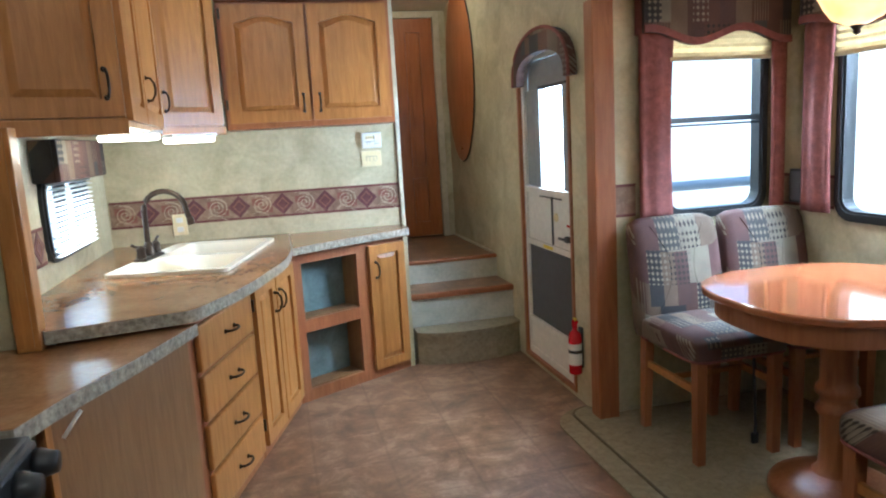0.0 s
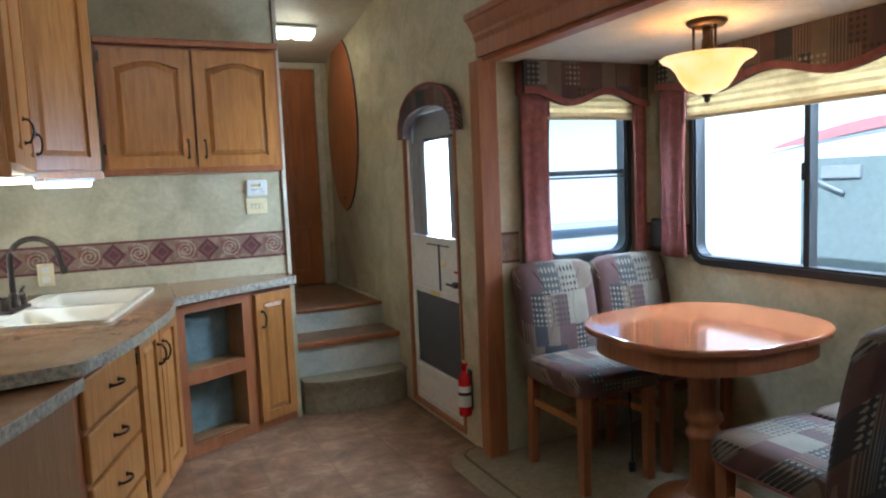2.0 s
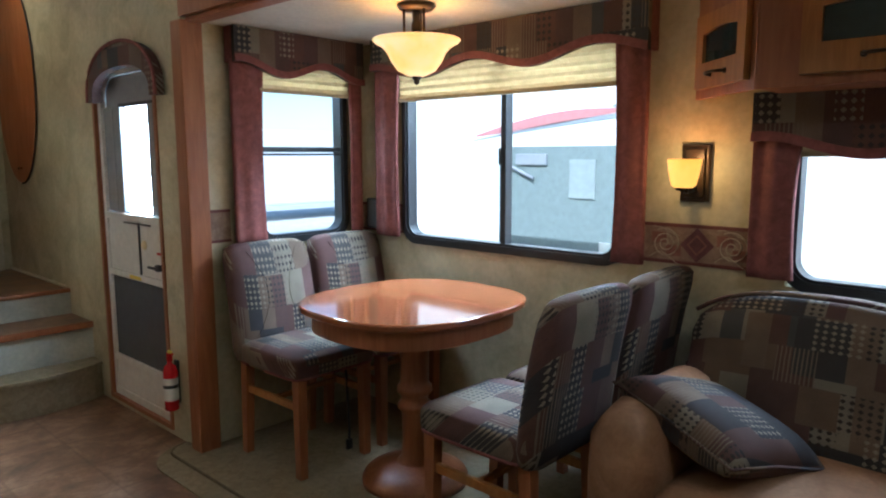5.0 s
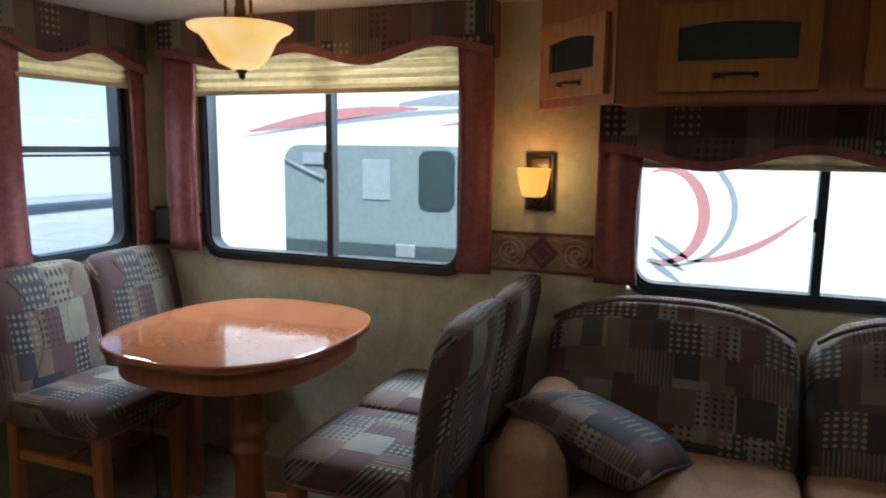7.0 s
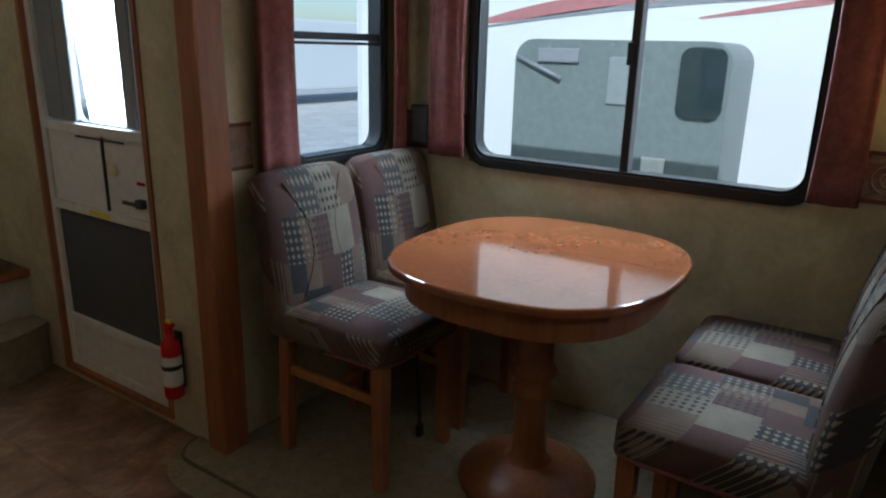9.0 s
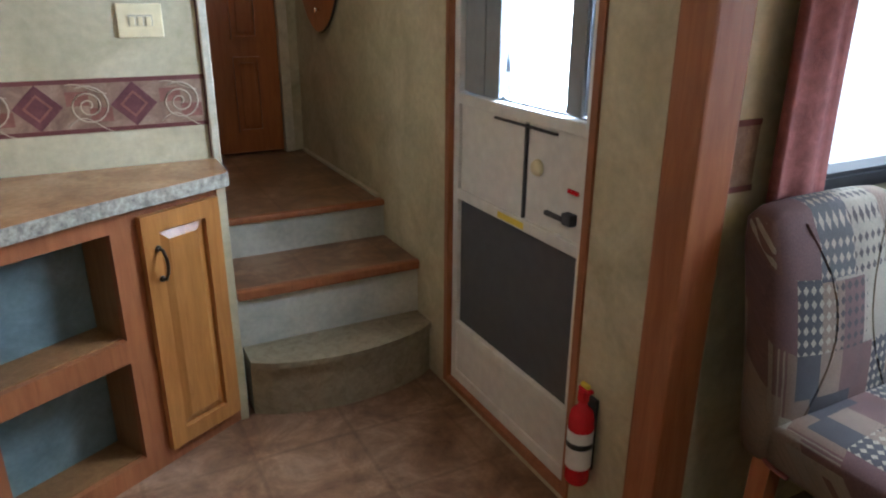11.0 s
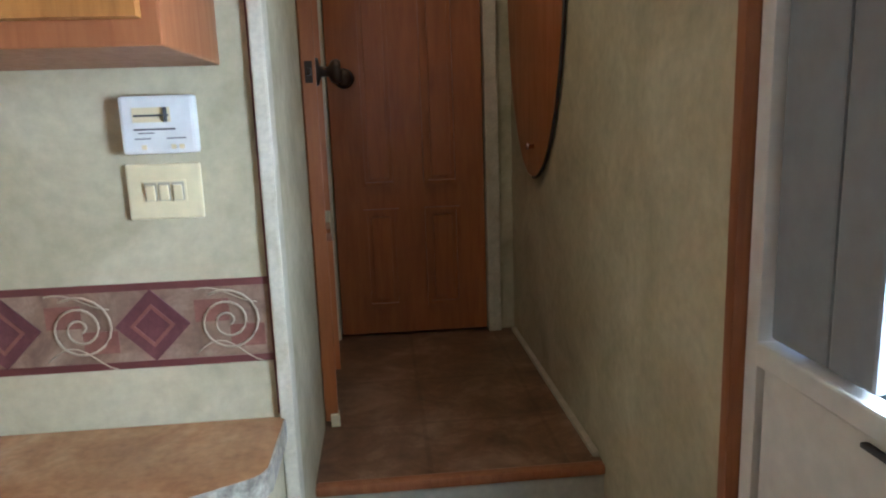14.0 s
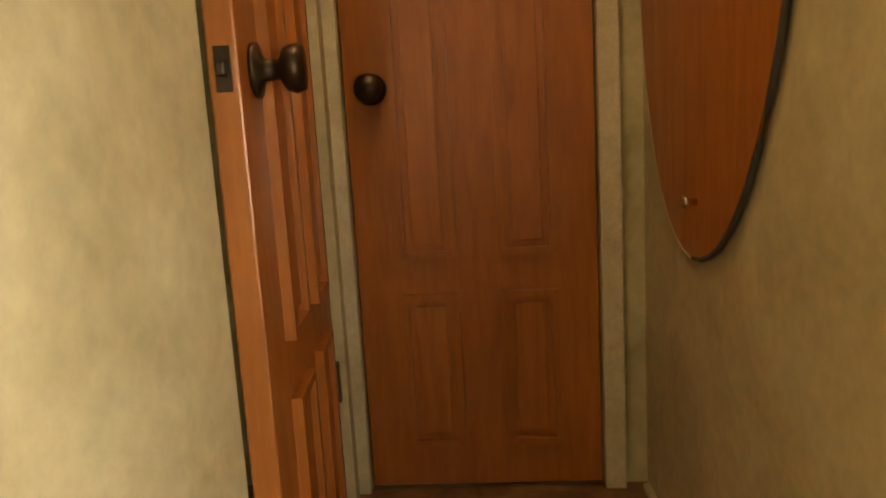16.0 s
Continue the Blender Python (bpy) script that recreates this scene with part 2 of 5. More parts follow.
def patchwork(name, across="x", shift=0.0, size=1.0):
    """Woven patchwork: small oblong patches in greys, mauves and tans, with pale diamonds, dots and stripes on some."""
    m, nt, b = mat(name, 0.85)
    tc = nt.nodes.new("ShaderNodeTexCoord")
    s3, cb = nt.nodes.new("ShaderNodeSeparateXYZ"), nt.nodes.new("ShaderNodeCombineXYZ")
    nt.links.new(tc.outputs["Object"], s3.inputs[0])
    up = nt.nodes.new("ShaderNodeMath")
    up.operation = "ADD"
    nt.links.new(s3.outputs[2], up.inputs[0])
    nt.links.new(s3.outputs[1 if across == "x" else 0], up.inputs[1])
    nt.links.new(s3.outputs[0 if across == "x" else 1], cb.inputs[0])
    nt.links.new(up.outputs[0], cb.inputs[1])
    mp = nt.nodes.new("ShaderNodeMapping")
    mp.inputs["Location"].default_value, mp.inputs["Scale"].default_value = (shift, shift * 0.7, 0), (size, size, 1)
    nt.links.new(cb.outputs[0], mp.inputs[0])
    v = mp.outputs[0]

    def cells(w, hgt, off, sq):
        br = nt.nodes.new("ShaderNodeTexBrick")
        br.offset, br.offset_frequency, br.squash, br.squash_frequency = off, 2, sq, 3
        for key, val in (("Scale", 1.0), ("Mortar Size", 0.0), ("Brick Width", w), ("Row Height", hgt), ("Bias", 0.0)):
            br.inputs[key].default_value = val
        br.inputs["Color1"].default_value, br.inputs["Color2"].default_value = (0, 0, 0, 1), (1, 1, 1, 1)
        nt.links.new(v, br.inputs["Vector"])
        return br.outputs[0]

    one, two = cells(0.098, 0.115, 0.37, 0.6), cells(0.062, 0.19, 0.43, 1.5)
    base = ramp(nt, one, [(0.0, (0.045, 0.042, 0.048)), (0.18, (0.12, 0.06, 0.048)), (0.36, (0.08, 0.08, 0.082)),
                          (0.50, (0.175, 0.12, 0.08)), (0.62, (0.12, 0.06, 0.055)), (0.80, (0.27, 0.24, 0.185))], "CONSTANT")
    alt = ramp(nt, two, [(0.0, (0.075, 0.075, 0.08)), (0.3, (0.135, 0.066, 0.05)), (0.55, (0.20, 0.145, 0.10)), (0.72, (0.115, 0.062, 0.055)), (0.86, (0.05, 0.048, 0.052))], "CONSTANT")
    base = mix(nt, base, alt, ramp(nt, two, [(0.0, (0, 0, 0)), (0.5, (1, 1, 1))], "CONSTANT"))
    ch = nt.nodes.new("ShaderNodeTexVoronoi")
    ch.voronoi_dimensions, ch.distance = "2D", "MANHATTAN"
    ch.inputs["Scale"].default_value, ch.inputs["Randomness"].default_value = 50.0, 0.0
    nt.links.new(v, ch.inputs["Vector"])
    dots = ramp(nt, ch.outputs["Distance"], [(0.0, (1, 1, 1)), (0.36, (0, 0, 0))], "CONSTANT")
    wv = nt.nodes.new("ShaderNodeTexWave")
    wv.bands_direction = "X"
    wv.inputs["Scale"].default_value, wv.inputs["Distortion"].default_value = 30.0, 0.5
    nt.links.new(v, wv.inputs["Vector"])
    bars = ramp(nt, wv.outputs[0], [(0.0, (0, 0, 0)), (0.70, (1, 1, 1))], "CONSTANT")
    use_dots = ramp(nt, one, [(0.0, (1, 1, 1)), (0.10, (0, 0, 0)), (0.43, (1, 1, 1)), (0.52, (0, 0, 0)), (0.88, (1, 1, 1))], "CONSTANT")
    use_bars = ramp(nt, one, [(0.0, (0, 0, 0)), (0.27, (1, 1, 1)), (0.36, (0, 0, 0)), (0.60, (1, 1, 1)), (0.66, (0, 0, 0))], "CONSTANT")
    pale = mix(nt, (0.33, 0.29, 0.22), (0.05, 0.04, 0.036), ramp(nt, one, [(0.0, (0, 0, 0)), (0.80, (1, 1, 1))], "CONSTANT"))
    c = mix(nt, base, pale, mix(nt, dots, use_dots, 1.0, "MULTIPLY"))
    c = mix(nt, c, (0.22, 0.175, 0.125), mix(nt, bars, use_bars, 1.0, "MULTIPLY"))
    weave = noise_tex(nt, v, 420, 2)
    wear = noise_tex(nt, v, 7, 4)
    c = mix(nt, c, ramp(nt, weave, [(0.3, (0.72, 0.72, 0.72)), (0.7, (1.2, 1.2, 1.2))]), 1.0, "MULTIPLY")
    c = mix(nt, c, ramp(nt, wear, [(0.3, (0.52, 0.49, 0.46)), (0.7, (0.84, 0.80, 0.75))]), 1.0, "MULTIPLY")
    nt.links.new(c, b.inputs["Base Color"])
    bump(nt, b, weave, 0.3, 0.002)
    return m


def glass():
    m, nt, b = mat("window_glass", 0.02)
    b.inputs["Base Color"].default_value = (0.96, 0.98, 0.98, 1)
    b.inputs["Transmission Weight"].default_value = 1.0
    b.inputs["IOR"].default_value = 1.02
    return m


def shade_cloth():
    m, nt, b = mat("pleated_shade", 0.8)
    n = noise_tex(nt, coords(nt), 30, 4)
    nt.links.new(ramp(nt, n, [(0.3, (0.44, 0.36, 0.22)), (0.7, (0.54, 0.45, 0.29))]), b.inputs["Base Color"])
    b.inputs["Transmission Weight"].default_value = 0.0
    return m


EDGE, TOP, VINYL, GLASS, PLEAT = laminate(), counter_top(), vinyl_floor(), glass(), shade_cloth()
FABRIC = patchwork("patchwork_fabric")
FABRIC_S = patchwork("sofa_fabric", "y", 0.31, 0.9)
FABRIC_B = patchwork("valance_fabric", "x", 1.7, 0.8)
SMOKED = plain("smoked_glass", (0.03, 0.045, 0.05), 0.06)
SCREEN = plain("screen_mesh", (0.085, 0.085, 0.09), 0.7)
BORDER_BG = mottled("border_ground", (0.16, 0.092, 0.06), (0.25, 0.16, 0.105), (0.36, 0.255, 0.175), 16, 0.6)
BORDER_EDGE = plain("border_edge", (0.13, 0.035, 0.03), 0.6)
DIAMOND = mottled("border_diamond", (0.085, 0.025, 0.03), (0.12, 0.035, 0.04), (0.16, 0.055, 0.055), 20, 0.55)
DIAMOND_IN = mottled("border_diamond_middle", (0.17, 0.065, 0.045), (0.22, 0.09, 0.06), (0.27, 0.12, 0.085), 24, 0.55)
SWIRL = plain("border_swirl", (0.46, 0.37, 0.26), 0.5)


# ---- mesh helpers ----
def box(bm, lo, hi, bevel=0.0, m=None):
    c = [(a + b) / 2 for a, b in zip(lo, hi)]
    s = [max(1e-4, abs(b - a)) for a, b in zip(lo, hi)]
    r = bmesh.ops.create_cube(bm, size=1, matrix=(m or Matrix()) @ Matrix.Translation(c) @ Matrix.Diagonal((*s, 1)))
    if bevel:
        edges = {e for v in r["verts"] for e in v.link_edges}
        bmesh.ops.bevel(bm, geom=list(edges), offset=min(bevel, min(s) * 0.45), segments=2, affect="EDGES", profile=0.6)
    return bm


def prism(bm, poly, axis, lo, hi):
    """A straight-sided solid from a flat outline (two numbers a corner) along x, y or z."""
    def at(u, v, w):
        return {"x": (w, u, v), "y": (u, w, v), "z": (u, v, w)}[axis]
    a = [bm.verts.new(at(u, v, lo)) for u, v in poly]
    b = [bm.verts.new(at(u, v, hi)) for u, v in poly]
    n = len(poly)
    faces = [bm.faces.new(a), bm.faces.new(b[::-1])]
    faces += [bm.faces.new((a[i], b[i], b[(i + 1) % n], a[(i + 1) % n])) for i in range(n)]
    bmesh.ops.recalc_face_normals(bm, faces=faces)
    return bm


def lathe(bm, profile, seg=24, m=None, close=False):
    m = m or Matrix()
    rings = []
    for r, z in profile:
        rings.append([bm.verts.new(m @ Vector((max(r, 1e-4) * math.cos(2 * math.pi * i / seg), max(r, 1e-4) * math.sin(2 * math.pi * i / seg), z))) for i in range(seg)])
    fs = []
    for p, q in zip(rings, rings[1:]):
        for i in range(seg):
            fs.append(bm.faces.new((p[i], p[(i + 1) % seg], q[(i + 1) % seg], q[i])))
    if close:
        fs.append(bm.faces.new(rings[0][::-1]))
        fs.append(bm.faces.new(rings[-1]))
    for f in fs:
        f.smooth = True
    bmesh.ops.recalc_face_normals(bm, faces=fs)
    return bm


def tube(bm, pts, r, seg=8, flat=None):
    pts = [Vector(p) for p in pts]
    rings = []
    for i, p in enumerate(pts):
        d = (pts[min(i + 1, len(pts) - 1)] - pts[max(i - 1, 0)]).normalized()
        side = d.cross(Vector(flat) if flat else (Vector((0, 0, 1)) if abs(d.z) < 0.9 else Vector((1, 0, 0)))).normalized()
        up = side.cross(d).normalized()
        rings.append([bm.verts.new(p + r * (math.cos(2 * math.pi * k / seg) * side + math.sin(2 * math.pi * k / seg) * up)) for k in range(seg)])
    fs = []
    for p, q in zip(rings, rings[1:]):
        fs += [bm.faces.new((p[k], p[(k + 1) % seg], q[(k + 1) % seg], q[k])) for k in range(seg)]
    fs += [bm.faces.new(rings[0][::-1]), bm.faces.new(rings[-1])]
    for f in fs:
        f.smooth = True
    bmesh.ops.recalc_face_normals(bm, faces=fs)
    return bm


def mesh_of(name, bm, material, smooth=False):
    me = bpy.data.meshes.new(name)
    bm.to_mesh(me)
    bm.free()
    me.materials.append(material)
    if smooth:
        for p in me.polygons:
            p.use_smooth = True
    return me


def part(name, bm, material, parent, label="", smooth=False):
    ob = new(name, mesh_of(name, bm, material, smooth))
    ob.parent = parent
    return tagged(ob, label)


def thing(name, m, label, category, group=""):
    ob = new(name)
    ob.matrix_world = m
    return tagged(ob, label, category, group)


def solid(name, bm, material, label, category, m=None, group="", kind="", smooth=False):
    ob = new(name, mesh_of(name, bm, material, smooth))
    if m:
        ob.matrix_world = m
    return tagged(ob, label, category, group, kind)


def structure(name, bm, material, label="", category="wall"):
    return solid(name, bm, material, label, category, kind="structure")


def B():
    return bmesh.new()


def rounded(u0, u1, v0, v1, r, n=6, top_only=False):
    pts = []
    for cx, cy, a0, rr in ((u1 - r, v1 - r, 0, r), (u0 + r, v1 - r, 90, r), (u0 + r, v0 + r, 180, 0 if top_only else r), (u1 - r, v0 + r, 270, 0 if top_only else r)):
        if rr == 0:
            pts.append((u0 if a0 == 180 else u1, v0))
            continue
        for i in range(n + 1):
            a = radians(a0 + 90 * i / n)
            pts.append((cx + rr * math.cos(a), cy + rr * math.sin(a)))
    return pts


def ring(bm, outer, inner, axis, lo, hi):
    """A frame between two outlines with as many corners each."""
    def at(u, v, w):
        return {"x": (w, u, v), "y": (u, w, v), "z": (u, v, w)}[axis]
    n = len(outer)
    o0, o1 = [bm.verts.new(at(*p, lo)) for p in outer], [bm.verts.new(at(*p, hi)) for p in outer]
    i0, i1 = [bm.verts.new(at(*p, lo)) for p in inner], [bm.verts.new(at(*p, hi)) for p in inner]
    fs = []
    for k in range(n):
        j = (k + 1) % n
        fs += [bm.faces.new(q) for q in ((o0[k], o0[j], o1[j], o1[k]), (i0[k], i1[k], i1[j], i0[j]), (o0[k], i0[k], i0[j], o0[j]), (o1[k], o1[j], i1[j], i1[k]))]
    bmesh.ops.recalc_face_normals(bm, faces=fs)
    return bm


def holed(bm, axis, w0, w1, u0, u1, v0, v1, holes):
    """A wall across axis from w0 to w1 with rectangular holes (u0, u1, v0, v1)."""
    us = sorted({u0, u1, *[h[0] for h in holes], *[h[1] for h in holes]})
    vs = sorted({v0, v1, *[h[2] for h in holes], *[h[3] for h in holes]})
    us, vs = [u for u in us if u0 <= u <= u1], [v for v in vs if v0 <= v <= v1]
    for a, b in zip(us, us[1:]):
        for c, d in zip(vs, vs[1:]):
            if any(h[0] <= (a + b) / 2 <= h[1] and h[2] <= (c + d) / 2 <= h[3] for h in holes):
                continue
            box(bm, (w0, a, c) if axis == "x" else (a, w0, c), (w1, b, d) if axis == "x" else (b, w1, d))
    bmesh.ops.remove_doubles(bm, verts=bm.verts, dist=1e-5)
    return bm
# ---- the large structure ----
XD, YB, XS, YS, XL = 1.605, 4.05, 2.55, 2.83, -0.62
HALL, YE, ZC, ZS = 0.537, 5.33, 2.45, 1.835

structure("floor", box(B(), (-1.4, -2.5, -0.06), (1.66, 4.35, 0.0)), VINYL, "mottled brown vinyl tile floor", "floor")
apron = [(1.662, -2.4), (1.385, -2.4), (1.385, 2.74)] + [(1.385 + 0.20 * (1 - math.cos(radians(9 * i))), 2.76 + 0.20 * math.sin(radians(9 * i))) for i in range(11)] + [(1.600, 2.96), (1.600, 2.79), (1.662, 2.79)]
structure("floor_carpet", prism(B(), apron, "z", -0.02, 0.007), CARPET, "worn beige carpet apron in front of the dining slide", "carpet")
structure("floor_slide", box(B(), (1.662, -2.4, -0.06), (2.62, 2.83, 0.012)), CARPET, "worn beige carpet under the dinette and sofa", "carpet")
flap = [(1.662, -2.4), (1.487, -2.4), (1.487, 2.83)] + [(1.487 + 0.105 * (1 - math.cos(radians(15 * i))), 2.86 + 0.085 * math.sin(radians(15 * i))) for i in range(7)] + [(1.600, 2.945), (1.600, 2.792), (1.662, 2.792)]
structure("carpet_flap", prism(B(), flap, "z", 0.0, 0.013), CARPET, "raised carpeted flap of the slide with a rounded end", "carpet")
edge = [(1.486, -2.4), (1.486, 2.83)] + [(1.487 + 0.105 * (1 - math.cos(radians(15 * i))), 2.861 + 0.085 * math.sin(radians(15 * i))) for i in range(7)]
structure("carpet_trim", tube(B(), [(u, v, 0.009) for u, v in edge], 0.006), TRIM_DARK, "dark bound edge of the carpet flap", "trim")
bm = holed(B(), "x", XD, XD + 0.05, -2.5, YE + 0.1, 0.0, 2.6, [(3.10, 3.77, 0.03, 1.72), (-2.0, 2.79, 0.0, 1.84)])
structure("wall_door_side", bm, PAPER, "mottled beige papered wall with the entrance door", "wall")
structure("wall_front", holed(B(), "y", YB, YB + 0.04, XL - 0.05, 0.972, 0.0, 2.6, []), PAPER, "mottled beige papered wall over the sink", "wall")
structure("wall_hall", holed(B(), "x", 0.932, 0.968, YB + 0.04, 5.2, 0.0, 2.6, [(4.585, 5.165, HALL, 2.21)]), PAPER, "mottled beige papered hall wall", "wall")
structure("wall_hall_end", holed(B(), "y", YE, YE + 0.05, 0.90, 1.605, 0.4, 2.6, [(0.97, 1.51, HALL, 2.215)]), PAPER, "papered wall round the hall door", "wall")
structure("wall_hall_stub", box(B(), (0.90, 5.165, HALL), (0.945, YE, 2.6)), PAPER, "papered wall beside the hall door", "wall")
# Unseen backing wall, added so no outside light leaks below the hall door.
structure("wall_light_stop", box(B(), (0.85, YE + 0.09, 0.3), (1.66, YE + 0.13, 2.6)), PAPER, "unseen plain wall added to stop light under the hall door", "wall")
structure("wall_bath_back", box(box(B(), (0.2, YB + 0.3, 0.4), (0.24, 5.4, 2.6)), (0.24, 5.36, 0.4), (0.9, 5.4, 2.6)), PAPER, "plain wall behind the open door", "wall")
bm = holed(B(), "x", XL - 0.05, XL, 2.33, YB + 0.05, 0.0, 2.6, [(2.98, 3.62, 0.915, 1.235)])
structure("wall_sink_side", bm, PAPER, "papered wall with the small sink window", "wall")
structure("wall_kitchen_slide", box(B(), (-1.4, 2.285, 0.0), (-0.50, 2.33, 2.6)), PAPER, "papered side wall of the kitchen slide", "wall")
structure("wall_kitchen_outer", box(B(), (-1.45, -2.5, 0.0), (-1.4, 2.33, 2.6)), PAPER, "papered outer wall behind the stove", "wall")
structure("wall_rear", box(B(), (-1.45, -2.55, 0.0), (1.66, -2.5, 2.6)), PAPER, "papered rear wall", "wall")
W1, W2, W3 = (1.92, 2.435, 0.892, 1.76), (1.34, 2.505, 0.878, 1.76), (-0.42, 0.765, 0.868, 1.41)
structure("wall_slide_front", holed(B(), "y", YS, YS + 0.05, 1.655, XS + 0.05, 0.0, 1.95, [W1]), PAPER, "papered end wall of the dining slide", "wall")
structure("wall_slide_outer", holed(B(), "x", XS, XS + 0.05, -2.0, YS, 0.0, 1.95, [W2, W3]), PAPER, "papered outer wall of the dining slide", "wall")
structure("wall_slide_rear", box(B(), (1.655, -2.05, 0.0), (XS + 0.05, -2.0, 1.95)), PAPER, "papered rear end of the slide", "wall")
structure("ceiling_slide", box(B(), (1.655, -2.05, ZS), (XS + 0.05, YS + 0.05, ZS + 0.05)), CEIL, "pale vinyl ceiling of the dining slide", "ceiling")
structure("ceiling", box(B(), (-1.45, -2.55, ZC), (XD + 0.05, YB, ZC + 0.05)), CEIL, "pale vinyl ceiling", "ceiling")
bm = prism(B(), [(YB, ZC), (YE + 0.05, 2.235), (YE + 0.05, 2.30), (YB, ZC + 0.05)], "x", 0.2, XD + 0.05)
structure("ceiling_hall", bm, CEIL, "sloping pale hall ceiling", "ceiling")
structure("roof", box(B(), (-1.5, -2.6, 2.55), (1.70, 5.5, 2.62)), WHITE, "flat white roof skin", "roof")

# steps up to the hall
structure("floor_hall", box(B(), (0.2, 4.315, 0.40), (XD, YE + 0.05, HALL)), VINYL, "mottled brown vinyl hall floor", "floor")
structure("step_riser_upper", box(B(), (0.968, 4.30, 0.385), (XD, 4.315, 0.522)), RISER, "pale papered riser", "riser")
structure("step_riser_middle", box(B(), (0.968, 4.00, 0.0), (XD, 4.30, 0.379)), RISER, "pale papered riser", "riser")
structure("step_tread", box(B(), (0.968, 4.009, 0.379), (XD, 4.30, 0.392)), VINYL, "vinyl step tread", "step")
for nm, y, z in (("step_nosing_upper", 4.285, HALL), ("step_nosing_lower", 3.978, 0.395)):
    structure(nm, box(B(), (0.968, y, z - (0.021 if y > 4.1 else 0.032)), (XD, y + 0.03, z + 0.003), 0.008), WOOD_RED, "reddish wooden step nosing", "nosing")
bow = [(0.972, 3.998), (0.972, 3.90)] + [(0.972 + 0.63 * i / 12, 3.90 - 0.085 * math.sin(math.pi * i / 12) ** 0.7) for i in range(1, 12)] + [(1.602, 3.90), (1.602, 3.998)]
structure("step_bowed", prism(B(), bow, "z", 0.0, 0.175), CARPET, "low bowed step covered in beige carpet", "step")
lip = [(u, v - (0.015 if 0 < i < len(bow) - 1 else 0)) for i, (u, v) in enumerate(bow)]
structure("step_bowed_lip", prism(B(), lip, "z", 0.175, 0.195), CARPET, "carpeted lip of the bowed step", "step")

# trims
structure("corner_trim", box(B(), (0.951, 4.034, 0.0), (0.9745, 4.09, 2.45), 0.004), TRIM, "papered corner strip", "trim")
structure("baseboard", box(B(), (1.588, 4.33, HALL), (1.604, 5.30, HALL + 0.014), 0.004), TRIM, "pale caulked strip along the hall floor", "baseboard")
# Dark sliver standing in for the shadow in the gap by the trim.
structure("corner_gap_shade", box(B(), (0.9465, 4.046, 0.82), (0.9495, 4.052, 2.45)), BORDER_EDGE, "dark strip painted as the shadow gap beside the corner strip", "trim")
structure("hall_jamb_near", box(B(), (0.930, 5.300, HALL), (0.974, 5.330, 2.235), 0.004), TRIM, "pale papered door jamb", "trim")
structure("hall_jamb_far", box(B(), (1.507, 5.300, HALL), (1.553, 5.330, 2.235), 0.004), TRIM, "pale papered door jamb", "trim")
structure("hall_jamb_head", box(B(), (0.974, 5.302, 2.19), (1.507, 5.330, 2.235), 0.004), TRIM, "pale papered door head", "trim")
structure("slide_post", box(B(), (1.574, 2.782, 0.0), (1.670, 2.868, 1.83), 0.006), WOOD_RED, "reddish wooden post at the slide opening", "trim")
prof = [(1.60, 1.84), (1.578, 1.84), (1.578, 1.905), (1.566, 1.925), (1.566, 1.94), (1.535, 1.99), (1.525, 1.995), (1.525, 2.02), (1.604, 2.02)]
structure("slide_header", prism(B(), prof, "y", -2.0, 2.80), WOOD_RED, "reddish wooden crown moulding over the slide opening", "trim")
structure("slide_header_soffit", box(B(), (1.603, -2.0, 1.822), (1.668, 2.79, 1.84)), WOOD_RED, "reddish wooden underside of the header", "trim")
structure("kitchen_post", box(box(B(), (-0.505, 2.215, 0.765), (-0.44, 2.28, 1.40), 0.005), (-0.49, 2.208, 0.78), (-0.455, 2.214, 1.39)), WOOD, "honey wooden fluted post on the counter", "trim")


# ---- printed wall border ----
def swirl_mesh():
    bm = B()
    for turn, cx in ((1, 0.0),):
        pts = []
        for i in range(46):
            a = radians(-60 + i * 20)
            r = 0.006 + 0.05 * (i / 45)
            pts.append((cx + r * math.cos(a), -0.0045, r * 0.98 * math.sin(a)))
        tube(bm, pts, 0.0021, 5)
    tube(bm, [(-0.055 + 0.012 * i, -0.0035, -0.052 + 0.02 * math.sin(i * 0.5)) for i in range(10)], 0.0013, 5)
    tube(bm, [(-0.05 + 0.011 * i, -0.0035, 0.045 + 0.014 * math.sin(1 + i * 0.4)) for i in range(10)], 0.0013, 5)
    return mesh_of("swirl", bm, SWIRL)


SW = swirl_mesh()
DM = mesh_of("diamond", prism(B(), [(-0.06, 0), (0, -0.061), (0.06, 0), (0, 0.061)], "y", -0.0035, -0.001), DIAMOND)
DI = mesh_of("diamond_middle", ring(B(), [(-0.036, 0), (0, -0.037), (0.036, 0), (0, 0.037)], [(-0.028, 0), (0, -0.029), (0.028, 0), (0, 0.029)], "y", -0.005, -0.003), DIAMOND_IN)
PT = mesh_of("patch", box(B(), (-0.028, -0.0018, -0.019), (0.028, -0.001, 0.019)), DIAMOND_IN)


